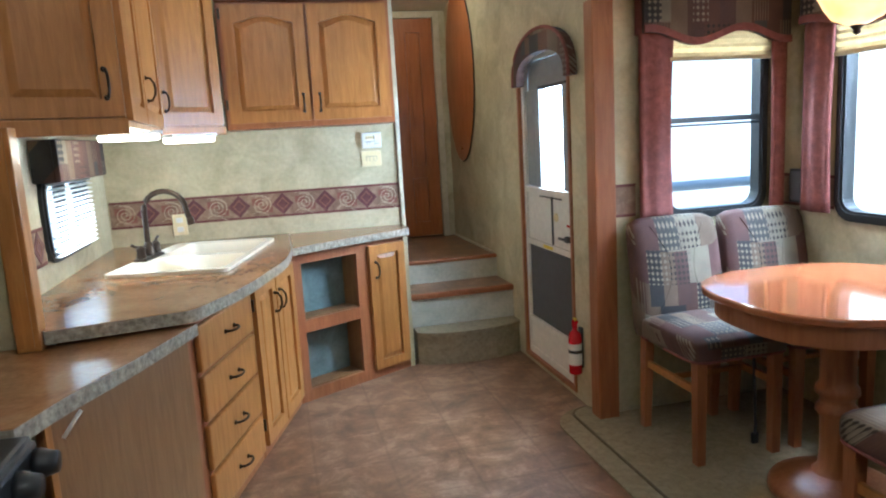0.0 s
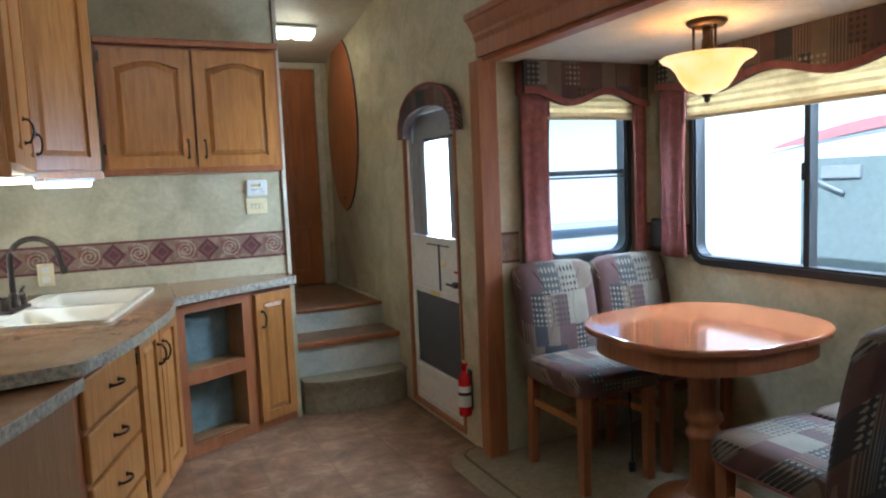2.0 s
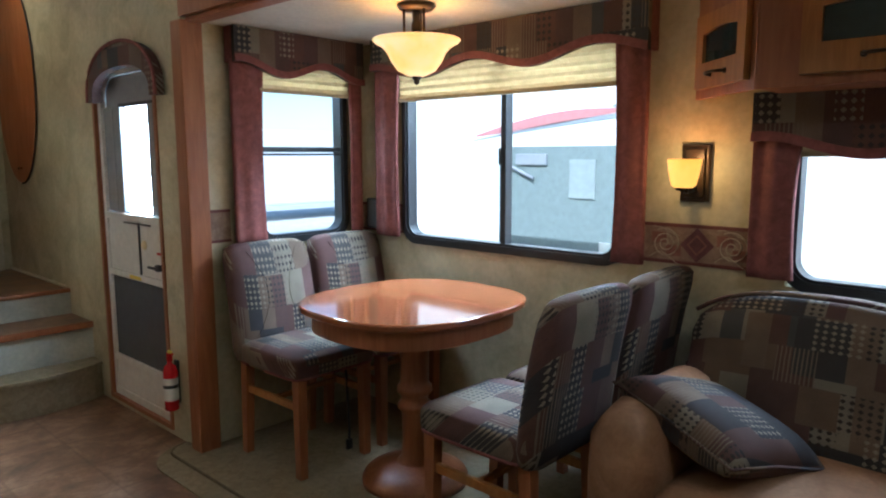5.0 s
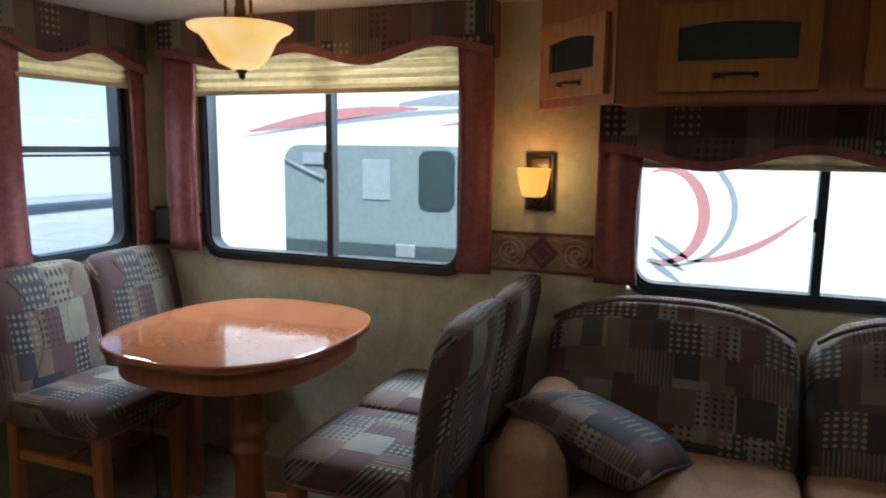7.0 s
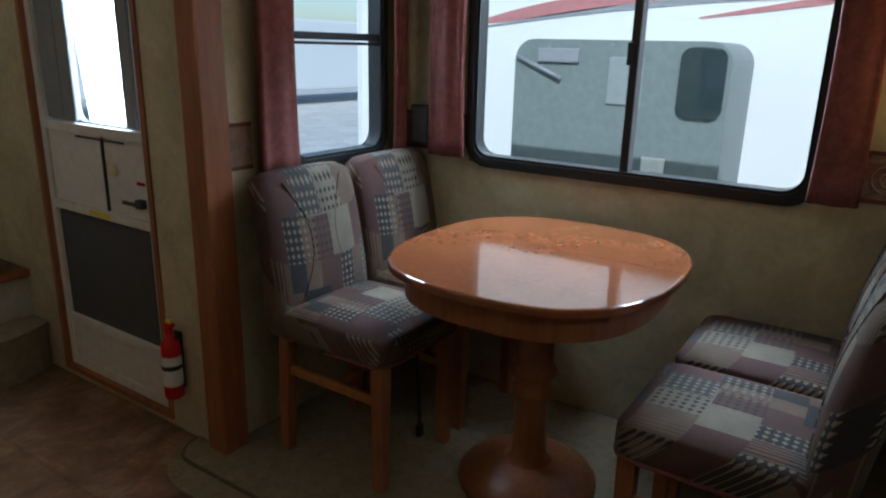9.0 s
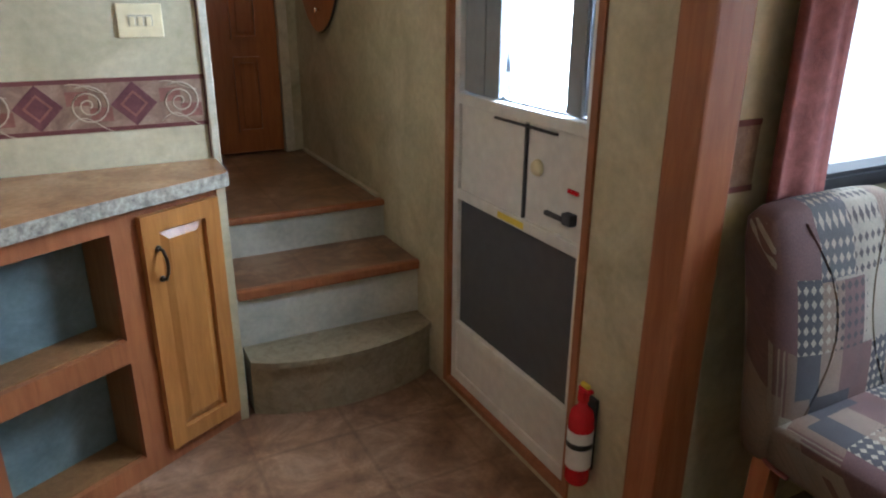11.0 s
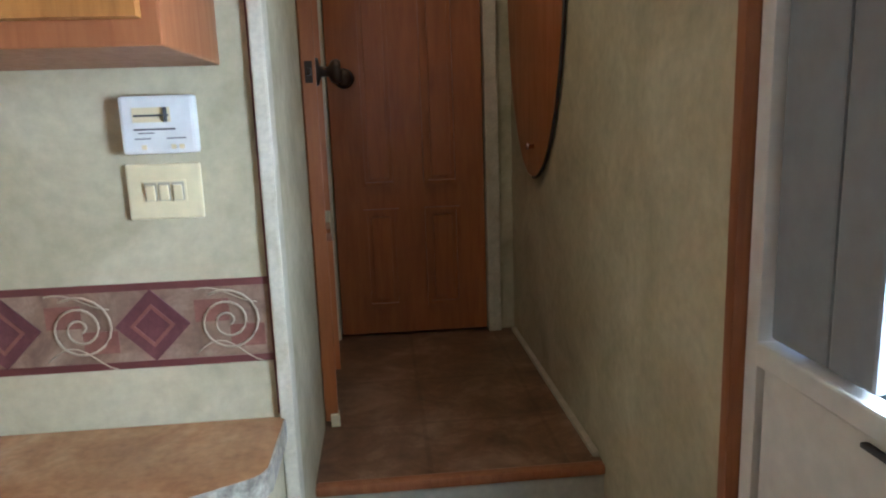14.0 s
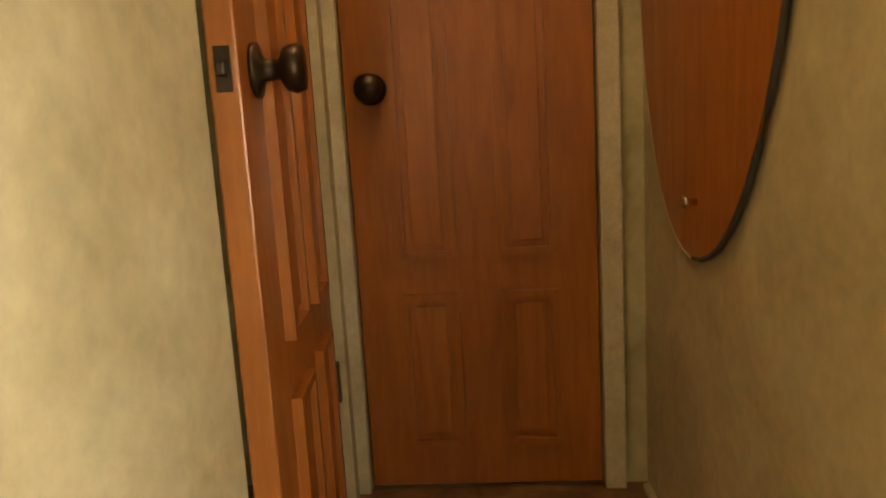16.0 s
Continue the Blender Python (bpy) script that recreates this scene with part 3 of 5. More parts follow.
def border(length, first, m, name="wall_border"):
    """A strip from 0 to length along its own x, with its face towards its own -y and its middle at z 0."""
    root = tagged(new(name), "printed border strip of brown scrolls and dark diamonds", "wall border", kind="structure")
    root.matrix_world = m
    part("ground", box(B(), (0, -0.001, -0.068), (length, 0.002, 0.068)), BORDER_BG, root)
    for z in (-0.066, 0.066):
        part("edge_line", box(B(), (0, -0.003, z - 0.006), (length, -0.0005, z + 0.006)), BORDER_EDGE, root)
    def put(name, me, x, z=0.0):
        ob = new(name, me)
        ob.parent, ob.location = root, (x, 0, z)
    x = first
    while x < length + 0.06:
        if 0.055 < x < length - 0.055:
            put("diamond", DM, x)
            put("diamond_middle", DI, x)
        if 0.05 < x - 0.115 < length - 0.05:
            put("swirl", SW, x - 0.115)
            put("patch", PT, x - 0.14, 0.02)
            put("patch", PT, x - 0.085, -0.025)
        x += 0.236


border(1.565, 0.191, pose(XL + 0.006, YB - 0.001, 0.988))
border(0.125, 0.02, pose(1.662, YS - 0.001, 0.985))
border(0.42, 0.21, pose(XS - 0.001, 1.265, 0.976, 0, 0, -90))
border(0.30, 0.15, pose(XS - 0.001, YS - 0.005, 0.98, 0, 0, -90))
border(0.62, 0.31, pose(XL + 0.001, 2.345, 0.985, 0, 0, 90))
border(0.80, 0.6, pose(-1.35, 2.284, 0.985))


# ---- windows ----
def window(name, w, h, m, split, upright=True, panes=True):
    """Black framed window, its own x across, z up, its room side towards -y, wall 0.05 thick."""
    root = tagged(new(name), "black framed window with rounded corners", "window", kind="structure")
    root.matrix_world = m
    fr = part("window_frame", ring(B(), rounded(-0.012, w + 0.012, -0.012, h + 0.012, 0.09), rounded(0.032, w - 0.032, 0.032, h - 0.032, 0.06), "y", -0.014, 0.045), BLACK, root)
    part("sill_lip", ring(B(), rounded(0.005, w - 0.005, 0.005, h - 0.005, 0.075), rounded(0.022, w - 0.022, 0.022, h - 0.022, 0.065), "y", -0.022, -0.012), BLACK, fr)
    if upright:
        part("mullion", box(box(B(), (split - 0.014, -0.008, 0.03), (split + 0.014, 0.04, h - 0.03), 0.003), (split - 0.022, -0.014, h * 0.42), (split - 0.002, -0.006, h * 0.50), 0.003), BLACK, root)
    else:
        part("mullion", box(B(), (0.03, -0.008, split - 0.012), (w - 0.03, 0.04, split + 0.012), 0.003), BLACK, root)
        part("mullion", box(B(), (0.03, -0.012, split - 0.028), (w - 0.03, 0.0, split - 0.018), 0.003), BLACK, root)
    pane = part("pane", box(B(), (0.03, 0.018, 0.03), (w - 0.03, 0.022, h - 0.03)), GLASS, root)
    pane.visible_shadow = False
    return root


window("window_1", W1[1] - W1[0], W1[3] - W1[2], pose(W1[0], YS, W1[2]), 0.425, False)
window("window_2", W2[1] - W2[0], W2[3] - W2[2], pose(XS, W2[1], W2[2], 0, 0, -90), 0.60)
window("window_3", W3[1] - W3[0], W3[3] - W3[2], pose(XS, W3[1], W3[2], 0, 0, -90), 0.57)
window("window_4", 0.64, 0.32, pose(XL, 2.98, 0.915, 0, 0, 90), 0.32)


def shade_blind(width, drop, m, label):
    root = thing("pleated_blind", m, label, "blind", "pleated shades")
    bm, n = B(), int(drop / 0.016)
    rows = []
    for i in range(n + 1):
        z, y = -drop * i / n, -0.006 if i % 2 else 0.006
        rows.append((bm.verts.new((0, y, z)), bm.verts.new((width, y, z))))
    for a, b in zip(rows, rows[1:]):
        bm.faces.new((a[0], a[1], b[1], b[0]))
    bmesh.ops.solidify(bm, geom=bm.faces[:], thickness=0.002)
    part("pleats", bm, PLEAT, root)
    part("bottom_rail", box(B(), (-0.002, -0.012, -drop - 0.018), (width + 0.002, 0.012, -drop), 0.004), PLEAT, root)
    part("head_rail", box(B(), (-0.002, -0.014, 0), (width + 0.002, 0.014, 0.025), 0.003), CREAM, root)


shade_blind(0.50, 0.19, pose(W1[0] + 0.01, YS - 0.045, 1.775), "tan pleated shade drawn partly down the end window")
shade_blind(1.145, 0.215, pose(XS - 0.045, W2[1] - 0.01, 1.77, 0, 0, -90), "tan pleated shade drawn partly down the dinette window")
shade_blind(1.13, 0.12, pose(XS - 0.045, W3[1] - 0.01, 1.42, 0, 0, -90), "tan pleated shade drawn partly down the sofa window")


def valance(width, height, sides, left_w, right_w, m, label, waves, depth=0.085, legs=True):
    """Padded lambrequin: scalloped board across the top with a mauve welt, and cloth legs down both sides."""
    root = thing("window_valance", m, label, "valance", "window valances")
    def low(u):
        return -height + 0.028 * math.sin(2 * math.pi * (u / width) * waves + 1.2) - 0.02
    n = 48
    pts = [(width * i / n, low(width * i / n)) for i in range(n + 1)]
    part("board", prism(B(), [(0, 0), *pts, (width, 0)], "y", -depth, -depth + 0.022), FABRIC_B, root, "patchwork fabric board with a scalloped edge")
    up = [(u, v + 0.03) for u, v in pts]
    part("welt", prism(B(), pts + up[::-1], "y", -depth - 0.008, -depth), MAUVE, root, "mauve scalloped welt")
    for x in (0.0, width - 0.02):
        part("return", box(B(), (x, -depth + 0.022, low(x) + 0.0), (x + 0.02, -0.002, 0), 0.002), MAUVE, root)
    if legs:
        for x0, w in ((0.0, left_w), (width - right_w, right_w)):
            bm = B()
            cols, rows = 10, 14
            grid = []
            for j in range(rows + 1):
                f = j / rows
                z = low(x0 + w / 2) * 1.0 + 0.02 - (sides + low(x0 + w / 2)) * f
                row = []
                for i in range(cols + 1):
                    u = i / cols
                    shrink = 1 - 0.10 * math.sin(math.pi * min(1, f * 0.9))
                    xx = x0 + (u * w * shrink if x0 == 0 else w - (1 - u) * w * shrink)
                    row.append(bm.verts.new((xx, -depth + 0.025 + 0.007 * math.sin(u * 9), z)))
                grid.append(row)
            for a, b in zip(grid, grid[1:]):
                for i in range(cols):
                    bm.faces.new((a[i], a[i + 1], b[i + 1], b[i]))
            bmesh.ops.recalc_face_normals(bm, faces=bm.faces)
            bmesh.ops.solidify(bm, geom=bm.faces[:], thickness=0.018)
            part("leg", bm, MAUVE, root, "mauve cloth leg", True)
    return root


valance(0.71, 0.155, 0.965, 0.155, 0.08, pose(1.79, YS, 1.832), "patchwork valance with mauve legs round the end window", 1.6)
valance(1.43, 0.15, 0.955, 0.15, 0.135, pose(XS, 2.655, 1.832, 0, 0, -90), "patchwork valance with mauve legs round the dinette window", 2.4)
valance(1.40, 0.155, 0.60, 0.135, 0.13, pose(XS, 0.86, 1.478, 0, 0, -90), "dark patchwork valance over the sofa window", 2.4, 0.10)
v4 = thing("window_valance", pose(XL, 2.93, 1.38, 0, 0, 90), "short patchwork box valance over the sink window", "valance", "window valances")
part("board", box(B(), (0, -0.10, -0.16), (0.74, -0.08, 0), 0.006), FABRIC_B, v4)
for x in (0, 0.72):
    part("return", box(B(), (x, -0.08, -0.16), (x + 0.02, -0.002, 0), 0.003), FABRIC_B, v4)
mb = thing("mini_blind", pose(XL, 2.985, 0.925, 0, 0, 90), "white slatted mini blind over the sink window", "blind")
for i in range(15):
    part("slat", box(B(), (0.005, -0.045, 0), (0.625, -0.024, 0.0015), 0, pose(0, 0, 0.012 + i * 0.02, 14)), WHITE, mb)
part("head_rail", box(B(), (0.0, -0.048, 0.315), (0.63, -0.02, 0.34), 0.003), WHITE, mb)


# ---- entrance screen door ----
def screen_door():
    root = tagged(new("door_1"), "closed white framed entrance screen door with a sliding hatch", "door", kind="structure")
    root.matrix_world = pose(XD + 0.016, 3.76, 0.045, 0, 0, -90)
    w, h = 0.65, 1.66
    part("jamb", ring(B(), rounded(-0.022, w + 0.022, -0.02, h + 0.022, 0.15, 6, True), rounded(0.0, w, 0.0, h, 0.13, 6, True), "y", -0.024, 0.034), WOOD_RED, root, "reddish wooden jamb")
    fr = part("door_frame", ring(B(), rounded(0.003, w - 0.003, 0.003, h - 0.003, 0.127, 6, True), rounded(0.032, w - 0.032, 0.04, h - 0.03, 0.10, 6, True), "y", -0.006, 0.024), DOORWHITE, root)
    part("kick_panel", box(B(), (0.03, 0.0, 0.035), (w - 0.03, 0.012, 0.205), 0.003), DOORWHITE, root, "white kick panel")
    part("screen", box(B(), (0.03, 0.008, 0.20), (w - 0.03, 0.011, 0.655)), SCREEN, root, "dark grey screen mesh")
    for z in (0.19, 0.642, 0.932):
        part("rail", box(B(), (0.03, -0.008, z), (w - 0.03, 0.022, z + 0.032), 0.004), DOORWHITE, root)
    hatch = part("hatch", box(B(), (0.04, 0.0, 0.674), (0.372, 0.008, 0.932), 0.002), DOORWHITE, root, "white sliding hatch")
    part("hatch_track", box(B(), (0.374, -0.003, 0.676), (0.382, 0.004, 0.925)), INK, hatch)
    part("hatch", box(B(), (0.384, 0.004, 0.674), (w - 0.04, 0.012, 0.932), 0.002), DOORWHITE, root, "white fixed hatch")
    part("hatch_pull", box(B(), (0.232, -0.009, 0.918), (0.512, 0.0, 0.924), 0.002), INK, hatch)
    part("latch", box(box(B(), (0.565, -0.02, 0.715), (0.60, 0.004, 0.745), 0.005), (0.50, -0.024, 0.722), (0.57, -0.012, 0.734), 0.004), INK, root)
    part("knob", lathe(B(), [(0.0, 0.012), (0.018, 0.012), (0.022, 0.004), (0.022, 0.0)], 16, pose(0.437, 0.0, 0.825, 90)), CREAM, root)
    part("sticker", box(B(), (0.268, -0.0095, 0.648), (0.395, -0.0082, 0.666)), YELLOW, root)
    part("sticker", box(B(), (0.56, -0.001, 0.79), (0.60, 0.0035, 0.80)), RED, root)
    # outer door with its window
    z0, z1 = 0.965, h - 0.03
    part("upper_panel", ring(B(), rounded(0.03, w - 0.03, z0, z1, 0.09), rounded(0.20, w - 0.095, z0 + 0.003, z1 - 0.14, 0.045), "y", 0.026, 0.046), GREY, root, "grey panel round the door window")
    part("window_rim", box(B(), (0.20, 0.012, z1 - 0.155), (w - 0.095, 0.03, z1 - 0.135), 0.006), INK, root)
    part("curtain", box(B(), (w - 0.128, 0.006, z0 + 0.005), (w - 0.07, 0.018, z1 - 0.15), 0.006), GREY, root, "grey fold beside the door window")
    part("curtain", box(box(B(), (0.155, 0.004, z0 + 0.005), (0.232, 0.018, z1 - 0.15), 0.006), (0.04, 0.006, z0 + 0.005), (0.15, 0.016, z1 - 0.15), 0.005), GREY, root, "grey folds beside the door window")
    part("lower_backing", box(B(), (0.02, 0.030, 0.03), (w - 0.02, 0.046, z0)), GREY, root)
    pane = part("pane", box(B(), (0.205, 0.036, z0), (w - 0.10, 0.039, z1 - 0.14)), GLASS, root)
    pane.visible_shadow = False
    part("closer_rod", tube(B(), [(w - 0.012, -0.012, 0.36), (w - 0.012, -0.012, 0.66)], 0.004), CREAM, root)


screen_door()
hd = thing("door_valance", pose(XD, 3.705, 1.545, 0, 0, -90), "arched padded mauve patchwork valance over the entrance door", "valance")
arch = [(0.365 - 0.365 * math.cos(math.pi * i / 20), 0.255 * math.sin(math.pi * i / 20) ** 0.75) for i in range(21)]
inn = [(0.365 - 0.305 * math.cos(math.pi * i / 20), 0.145 * math.sin(math.pi * i / 20) ** 0.6) for i in range(21)]
part("pad", prism(B(), arch + inn[::-1], "y", -0.055, -0.013), FABRIC_B, hd)
part("welt", tube(B(), [(u, -0.056, v) for u, v in arch], 0.008), MAUVE, hd)


# ---- panelled hall doors ----
def panel_door(parent, w, h, t, cols, rows, material, face=-1):
    """A slab with raised framed panels; rows are (z0, z1), cols (x0, x1)."""
    part("slab", box(B(), (0, 0, 0), (w, t, h), 0.003), material, parent)
    for z0, z1 in rows:
        for x0, x1 in cols:
            for y0, y1 in ((-0.015, 0.001), (t - 0.001, t + 0.015)):
                fr = part("panel_mould", ring(B(), [(x0, z0), (x1, z0), (x1, z1), (x0, z1)], [(x0 + 0.014, z0 + 0.014), (x1 - 0.014, z0 + 0.014), (x1 - 0.014, z1 - 0.014), (x0 + 0.014, z1 - 0.014)], "y", y0, y1), material, parent)
                ya, yb = (y0 + 0.007, y1) if y0 < 0 else (y0, y1 - 0.007)
                part("panel", box(B(), (x0 + 0.028, ya, z0 + 0.028), (x1 - 0.028, yb, z1 - 0.028), 0.003), material, fr)


def door_knob(parent, x, z, y, way):
    k = part("knob", lathe(B(), [(0.0, 0.0), (0.033, 0.0), (0.033, 0.006), (0.014, 0.012), (0.012, 0.03), (0.026, 0.038), (0.030, 0.050), (0.026, 0.060), (0.0, 0.062)], 20, pose(x, y, z, 90 if way < 0 else -90)), BRONZE, parent, "dark bronze round knob")
    return k


d2 = tagged(new("door_2"), "closed reddish wooden four panel hall door", "door", kind="structure")
d2.matrix_world = pose(0.978, 5.318, HALL + 0.012)
panel_door(d2, 0.525, 1.64, 0.034, ((0.096, 0.220), (0.312, 0.436)), ((0.10, 0.452), (0.532, 1.55)), WOOD_DOOR)
door_knob(d2, 0.058, 0.897, 0.0, -1)
d3 = tagged(new("door_3"), "reddish wooden panel door standing slightly ajar in the hall wall", "door", kind="structure")
d3.matrix_world = pose(1.003, 4.60, HALL + 0.012, 0, 0, 95.3)
panel_door(d3, 0.545, 1.63, 0.034, ((0.105, 0.232), (0.318, 0.445)), ((0.10, 0.452), (0.532, 1.55)), WOOD_DOOR)
door_knob(d3, 0.075, 0.878, 0.0, -1)
part("latch_plate", box(box(B(), (-0.002, 0.008, 0.848), (0.0005, 0.026, 0.898)), (-0.016, 0.011, 0.865), (-0.002, 0.022, 0.881), 0.003), BRONZE, d3)
part("hinge", box(B(), (0.528, -0.008, 0.28), (0.548, 0.0, 0.36), 0.002), BRONZE, d3)
part("foot_strip", box(B(), (-0.01, -0.003, -0.012), (0.02, 0.02, 0.02)), CREAM, d3)

# oval closet in the hall wall
oc = thing("oval_closet", pose(1.603, 4.955, 1.735, 0, 0, -90), "oval reddish wooden closet doors with a dark rim", "closet")
def half_oval(s, n=28):
    return [(s * (0.365 if s > 0 else 0.345) * math.sin(math.pi * i / n), -0.61 * math.cos(math.pi * i / n)) for i in range(n + 1)]
for s in (-1, 1):
    dr = part("door", prism(B(), half_oval(s), "y", -0.010, 0.0), WOOD_DOOR, oc)
    part("rim", tube(B(), [(u * 1.01, -0.006, v * 1.005) for u, v in half_oval(s)], 0.0045), INK if s > 0 else TRIM, dr)
part("knob", lathe(B(), [(0, 0), (0.006, 0), (0.006, 0.01), (0.011, 0.016), (0.009, 0.022), (0, 0.023)], 12, pose(0.03, -0.010, -0.52, 90)), CHROME, oc)
# ---- kitchen ----
def handle(parent, x, z, vertical=True, y=-0.02, l=0.085):
    a = [(-l / 2, 0), (-l / 2 * 0.95, -0.018), (-l / 4, -0.03), (0, -0.033), (l / 4, -0.03), (l / 2 * 0.95, -0.018), (l / 2, 0)]
    pts = [(x, y + d, z + u) if vertical else (x + u, y + d, z) for u, d in a]
    bm = tube(B(), pts, 0.0048, 8)
    for p in (pts[0], pts[-1]):
        lathe(bm, [(0.0, 0.0), (0.009, 0.0), (0.008, 0.005), (0.0, 0.006)], 10, pose(*p, 90))
    part("handle", bm, BRONZE, parent, "dark bronze bow handle")


def cab_door(parent, x0, x1, z0, z1, handle_at=None, arch=0.0, material=None, name="door", vertical=True):
    """A framed door proud of the face at y 0, with a raised middle panel, arched at the top where asked."""
    material = material or WOOD
    fw = min(0.055, (x1 - x0) * 0.2)
    n = 14
    def top(f, s):
        return arch * s * math.sin(math.pi * f) ** 1.5
    outer = [(x0, z0), (x1, z0)] + [(x1 + (x0 - x1) * i / n, z1) for i in range(n + 1)]
    a0, a1 = x0 + fw, x1 - fw
    inner = [(a0, z0 + fw), (a1, z0 + fw)] + [(a1 + (a0 - a1) * i / n, z1 - fw - arch + top(i / n, 1)) for i in range(n + 1)]
    bm = ring(B(), outer, inner, "y", -0.021, -0.001)
    d = part(name, bm, material, parent)
    g = 0.006
    def inset(k):
        b0, b1 = a0 + k, a1 - k
        return [(b0, z0 + fw + k), (b1, z0 + fw + k)] + [(b1 + (b0 - b1) * i / n, z1 - fw - arch - k + top(i / n, 1)) for i in range(n + 1)]
    bm = B()
    A, C = inset(g), inset(g + 0.022)
    va, vc = [bm.verts.new((u, -0.007, v)) for u, v in A], [bm.verts.new((u, -0.017, v)) for u, v in C]
    for k in range(len(A)):
        j = (k + 1) % len(A)
        bm.faces.new((va[k], va[j], vc[j], vc[k]))
    bm.faces.new(vc)
    bmesh.ops.recalc_face_normals(bm, faces=bm.faces)
    part("panel", bm, material, d)
    part("backing", box(B(), (x0 + 0.01, -0.006, z0 + 0.01), (x1 - 0.01, -0.001, z1 - 0.01)), material, d)
    if handle_at:
        handle(d, handle_at[0], handle_at[1], vertical, -0.021)
    return d


def cabinet(name, m, w, d, h, label, group="", material=None, z0=0.0):
    root = thing(name, m, label, "cabinet", group)
    part("body", box(B(), (0, 0, z0), (w, d, h), 0.003), material or WOOD, root)
    return root


# upper cabinets over the back counter
uc = cabinet("wall_cabinet", pose(0.045, 3.755, 1.398), 0.858, 0.29, 0.645, "honey maple wall cabinet with two arched doors", "kitchen wall cabinets", WOOD_RED)
cab_door(uc, 0.022, 0.422, 0.03, 0.605, (0.39, 0.12), 0.035)
cab_door(uc, 0.436, 0.838, 0.03, 0.605, (0.472, 0.12), 0.035)
part("crown", box(B(), (-0.005, -0.03, 0.625), (0.863, 0.02, 0.655), 0.006), WOOD_RED, uc)
for z in (0.10, 0.54):
    part("hinge", box(B(), (0.008, -0.012, z), (0.02, 0.0, z + 0.05), 0.002), BRONZE, uc)
# corner cabinet, turned, with two narrower ones towards the post
ang = math.degrees(math.atan2(3.745 - 3.47, 0.03 + 0.245))
cc = cabinet("wall_cabinet", pose(-0.245, 3.47, 1.385, 0, 0, ang), 0.388, 0.24, 1.05, "tall pale maple corner wall cabinet with one arched door", "kitchen wall cabinets")
cab_door(cc, 0.012, 0.376, 0.045, 1.02, (0.045, 0.15), 0.05)
part("light_rail", box(B(), (0, -0.02, -0.005), (0.388, 0.012, 0.035), 0.004), WOOD, cc)
a2 = math.degrees(math.atan2(3.46 - 2.47, -0.247 + 0.205))
sc = cabinet("wall_cabinet", pose(-0.185, 2.47, 1.395, 0, 0, a2), 0.985, 0.33, 1.04, "maple wall cabinet over the sink window", "kitchen wall cabinets")
cab_door(sc, 0.40, 0.97, 0.02, 1.0, (0.45, 0.15), 0.05)
cab_door(sc, 0.015, 0.385, 0.02, 1.0, None, 0.05)
a3 = math.degrees(math.atan2(2.455 - 2.26, -0.215 + 0.56))
ec = cabinet("wall_cabinet", pose(-0.53, 2.26, 1.395, 0, 0, a3), 0.40, 0.10, 1.04, "pale maple end wall cabinet with a raised panel door", "kitchen wall cabinets")
cab_door(ec, 0.03, 0.385, 0.03, 1.0, (0.345, 0.13), 0.05)
part("light_rail", box(B(), (0, -0.024, -0.022), (0.40, 0.012, 0.026), 0.004), WOOD, ec)
part("hinge", box(B(), (0.012, -0.014, 0.10), (0.026, 0.0, 0.16), 0.002), BRONZE, ec)
fl = cabinet("wall_cabinet", pose(-1.38, 2.25, 1.395, 0, 0, 0), 0.815, 0.03, 1.04, "maple wall cabinet side panel above the stove counter", "kitchen wall cabinets")

for at, lab in (((-0.115, 3.52, 1.375), "lit white under-cabinet lamp by the corner"), ((-0.30, 3.12, 1.39), "lit white under-cabinet lamp over the sink")):
    ul = thing("under_cabinet_lamp", pose(*at, 0, 0, 40), lab, "lamp", "under-cabinet lamps")
    part("housing", box(B(), (-0.12, -0.05, -0.005), (0.12, 0.05, 0.012), 0.004), WHITE, ul)
    part("diffuser", box(B(), (-0.11, -0.045, -0.028), (0.11, 0.045, -0.005), 0.01), LENS, ul)

# base cabinets along the slanted face
FX, FY, GX, GY, HX, HY = -0.075, 2.375, 0.285, 3.53, 0.935, 3.895
fa = math.degrees(math.atan2(GY - FY, GX - FX))
ZT = 0.775
dr = cabinet("drawer_cabinet", pose(FX, FY, 0, 0, 0, fa), 0.60, 0.10, ZT, "honey maple base cabinet with four drawers", "kitchen base cabinets", WOOD_RED)
for z0, z1 in ((0.575, 0.735), (0.40, 0.56), (0.225, 0.385), (0.05, 0.21)):
    f = part("drawer", box(B(), (0.055, -0.021, z0), (0.575, -0.001, z1), 0.009), WOOD, dr)
    handle(f, 0.32, (z0 + z1) / 2, False, -0.021)
dc = cabinet("sink_cabinet", pose(FX, FY, 0, 0, 0, fa) @ pose(0.602, 0, 0), 0.605, 0.10, ZT, "honey maple sink cabinet with two doors", "kitchen base cabinets", WOOD_RED)
cab_door(dc, 0.02, 0.295, 0.05, 0.745, (0.265, 0.62))
cab_door(dc, 0.305, 0.59, 0.05, 0.745, (0.335, 0.62))
for z in (0.12, 0.64):
    part("hinge", box(B(), (0.008, -0.014, z), (0.02, 0.0, z + 0.05), 0.002), BRONZE, dc)
ga = math.degrees(math.atan2(HY - GY, HX - GX))
L = math.hypot(HX - GX, HY - GY)
sh = thing("shelf_cabinet", pose(GX, GY, 0, 0, 0, ga), "maple base cabinet with two open blue-lined shelves and a door", "cabinet", "kitchen base cabinets")
S0, S1 = 0.062, 0.402
part("face_frame", holed(B(), "y", 0.0, 0.02, 0, L, 0, ZT, [(S0, S1, 0.06, 0.36), (S0, S1, 0.425, 0.718)]), WOOD_RED, sh)
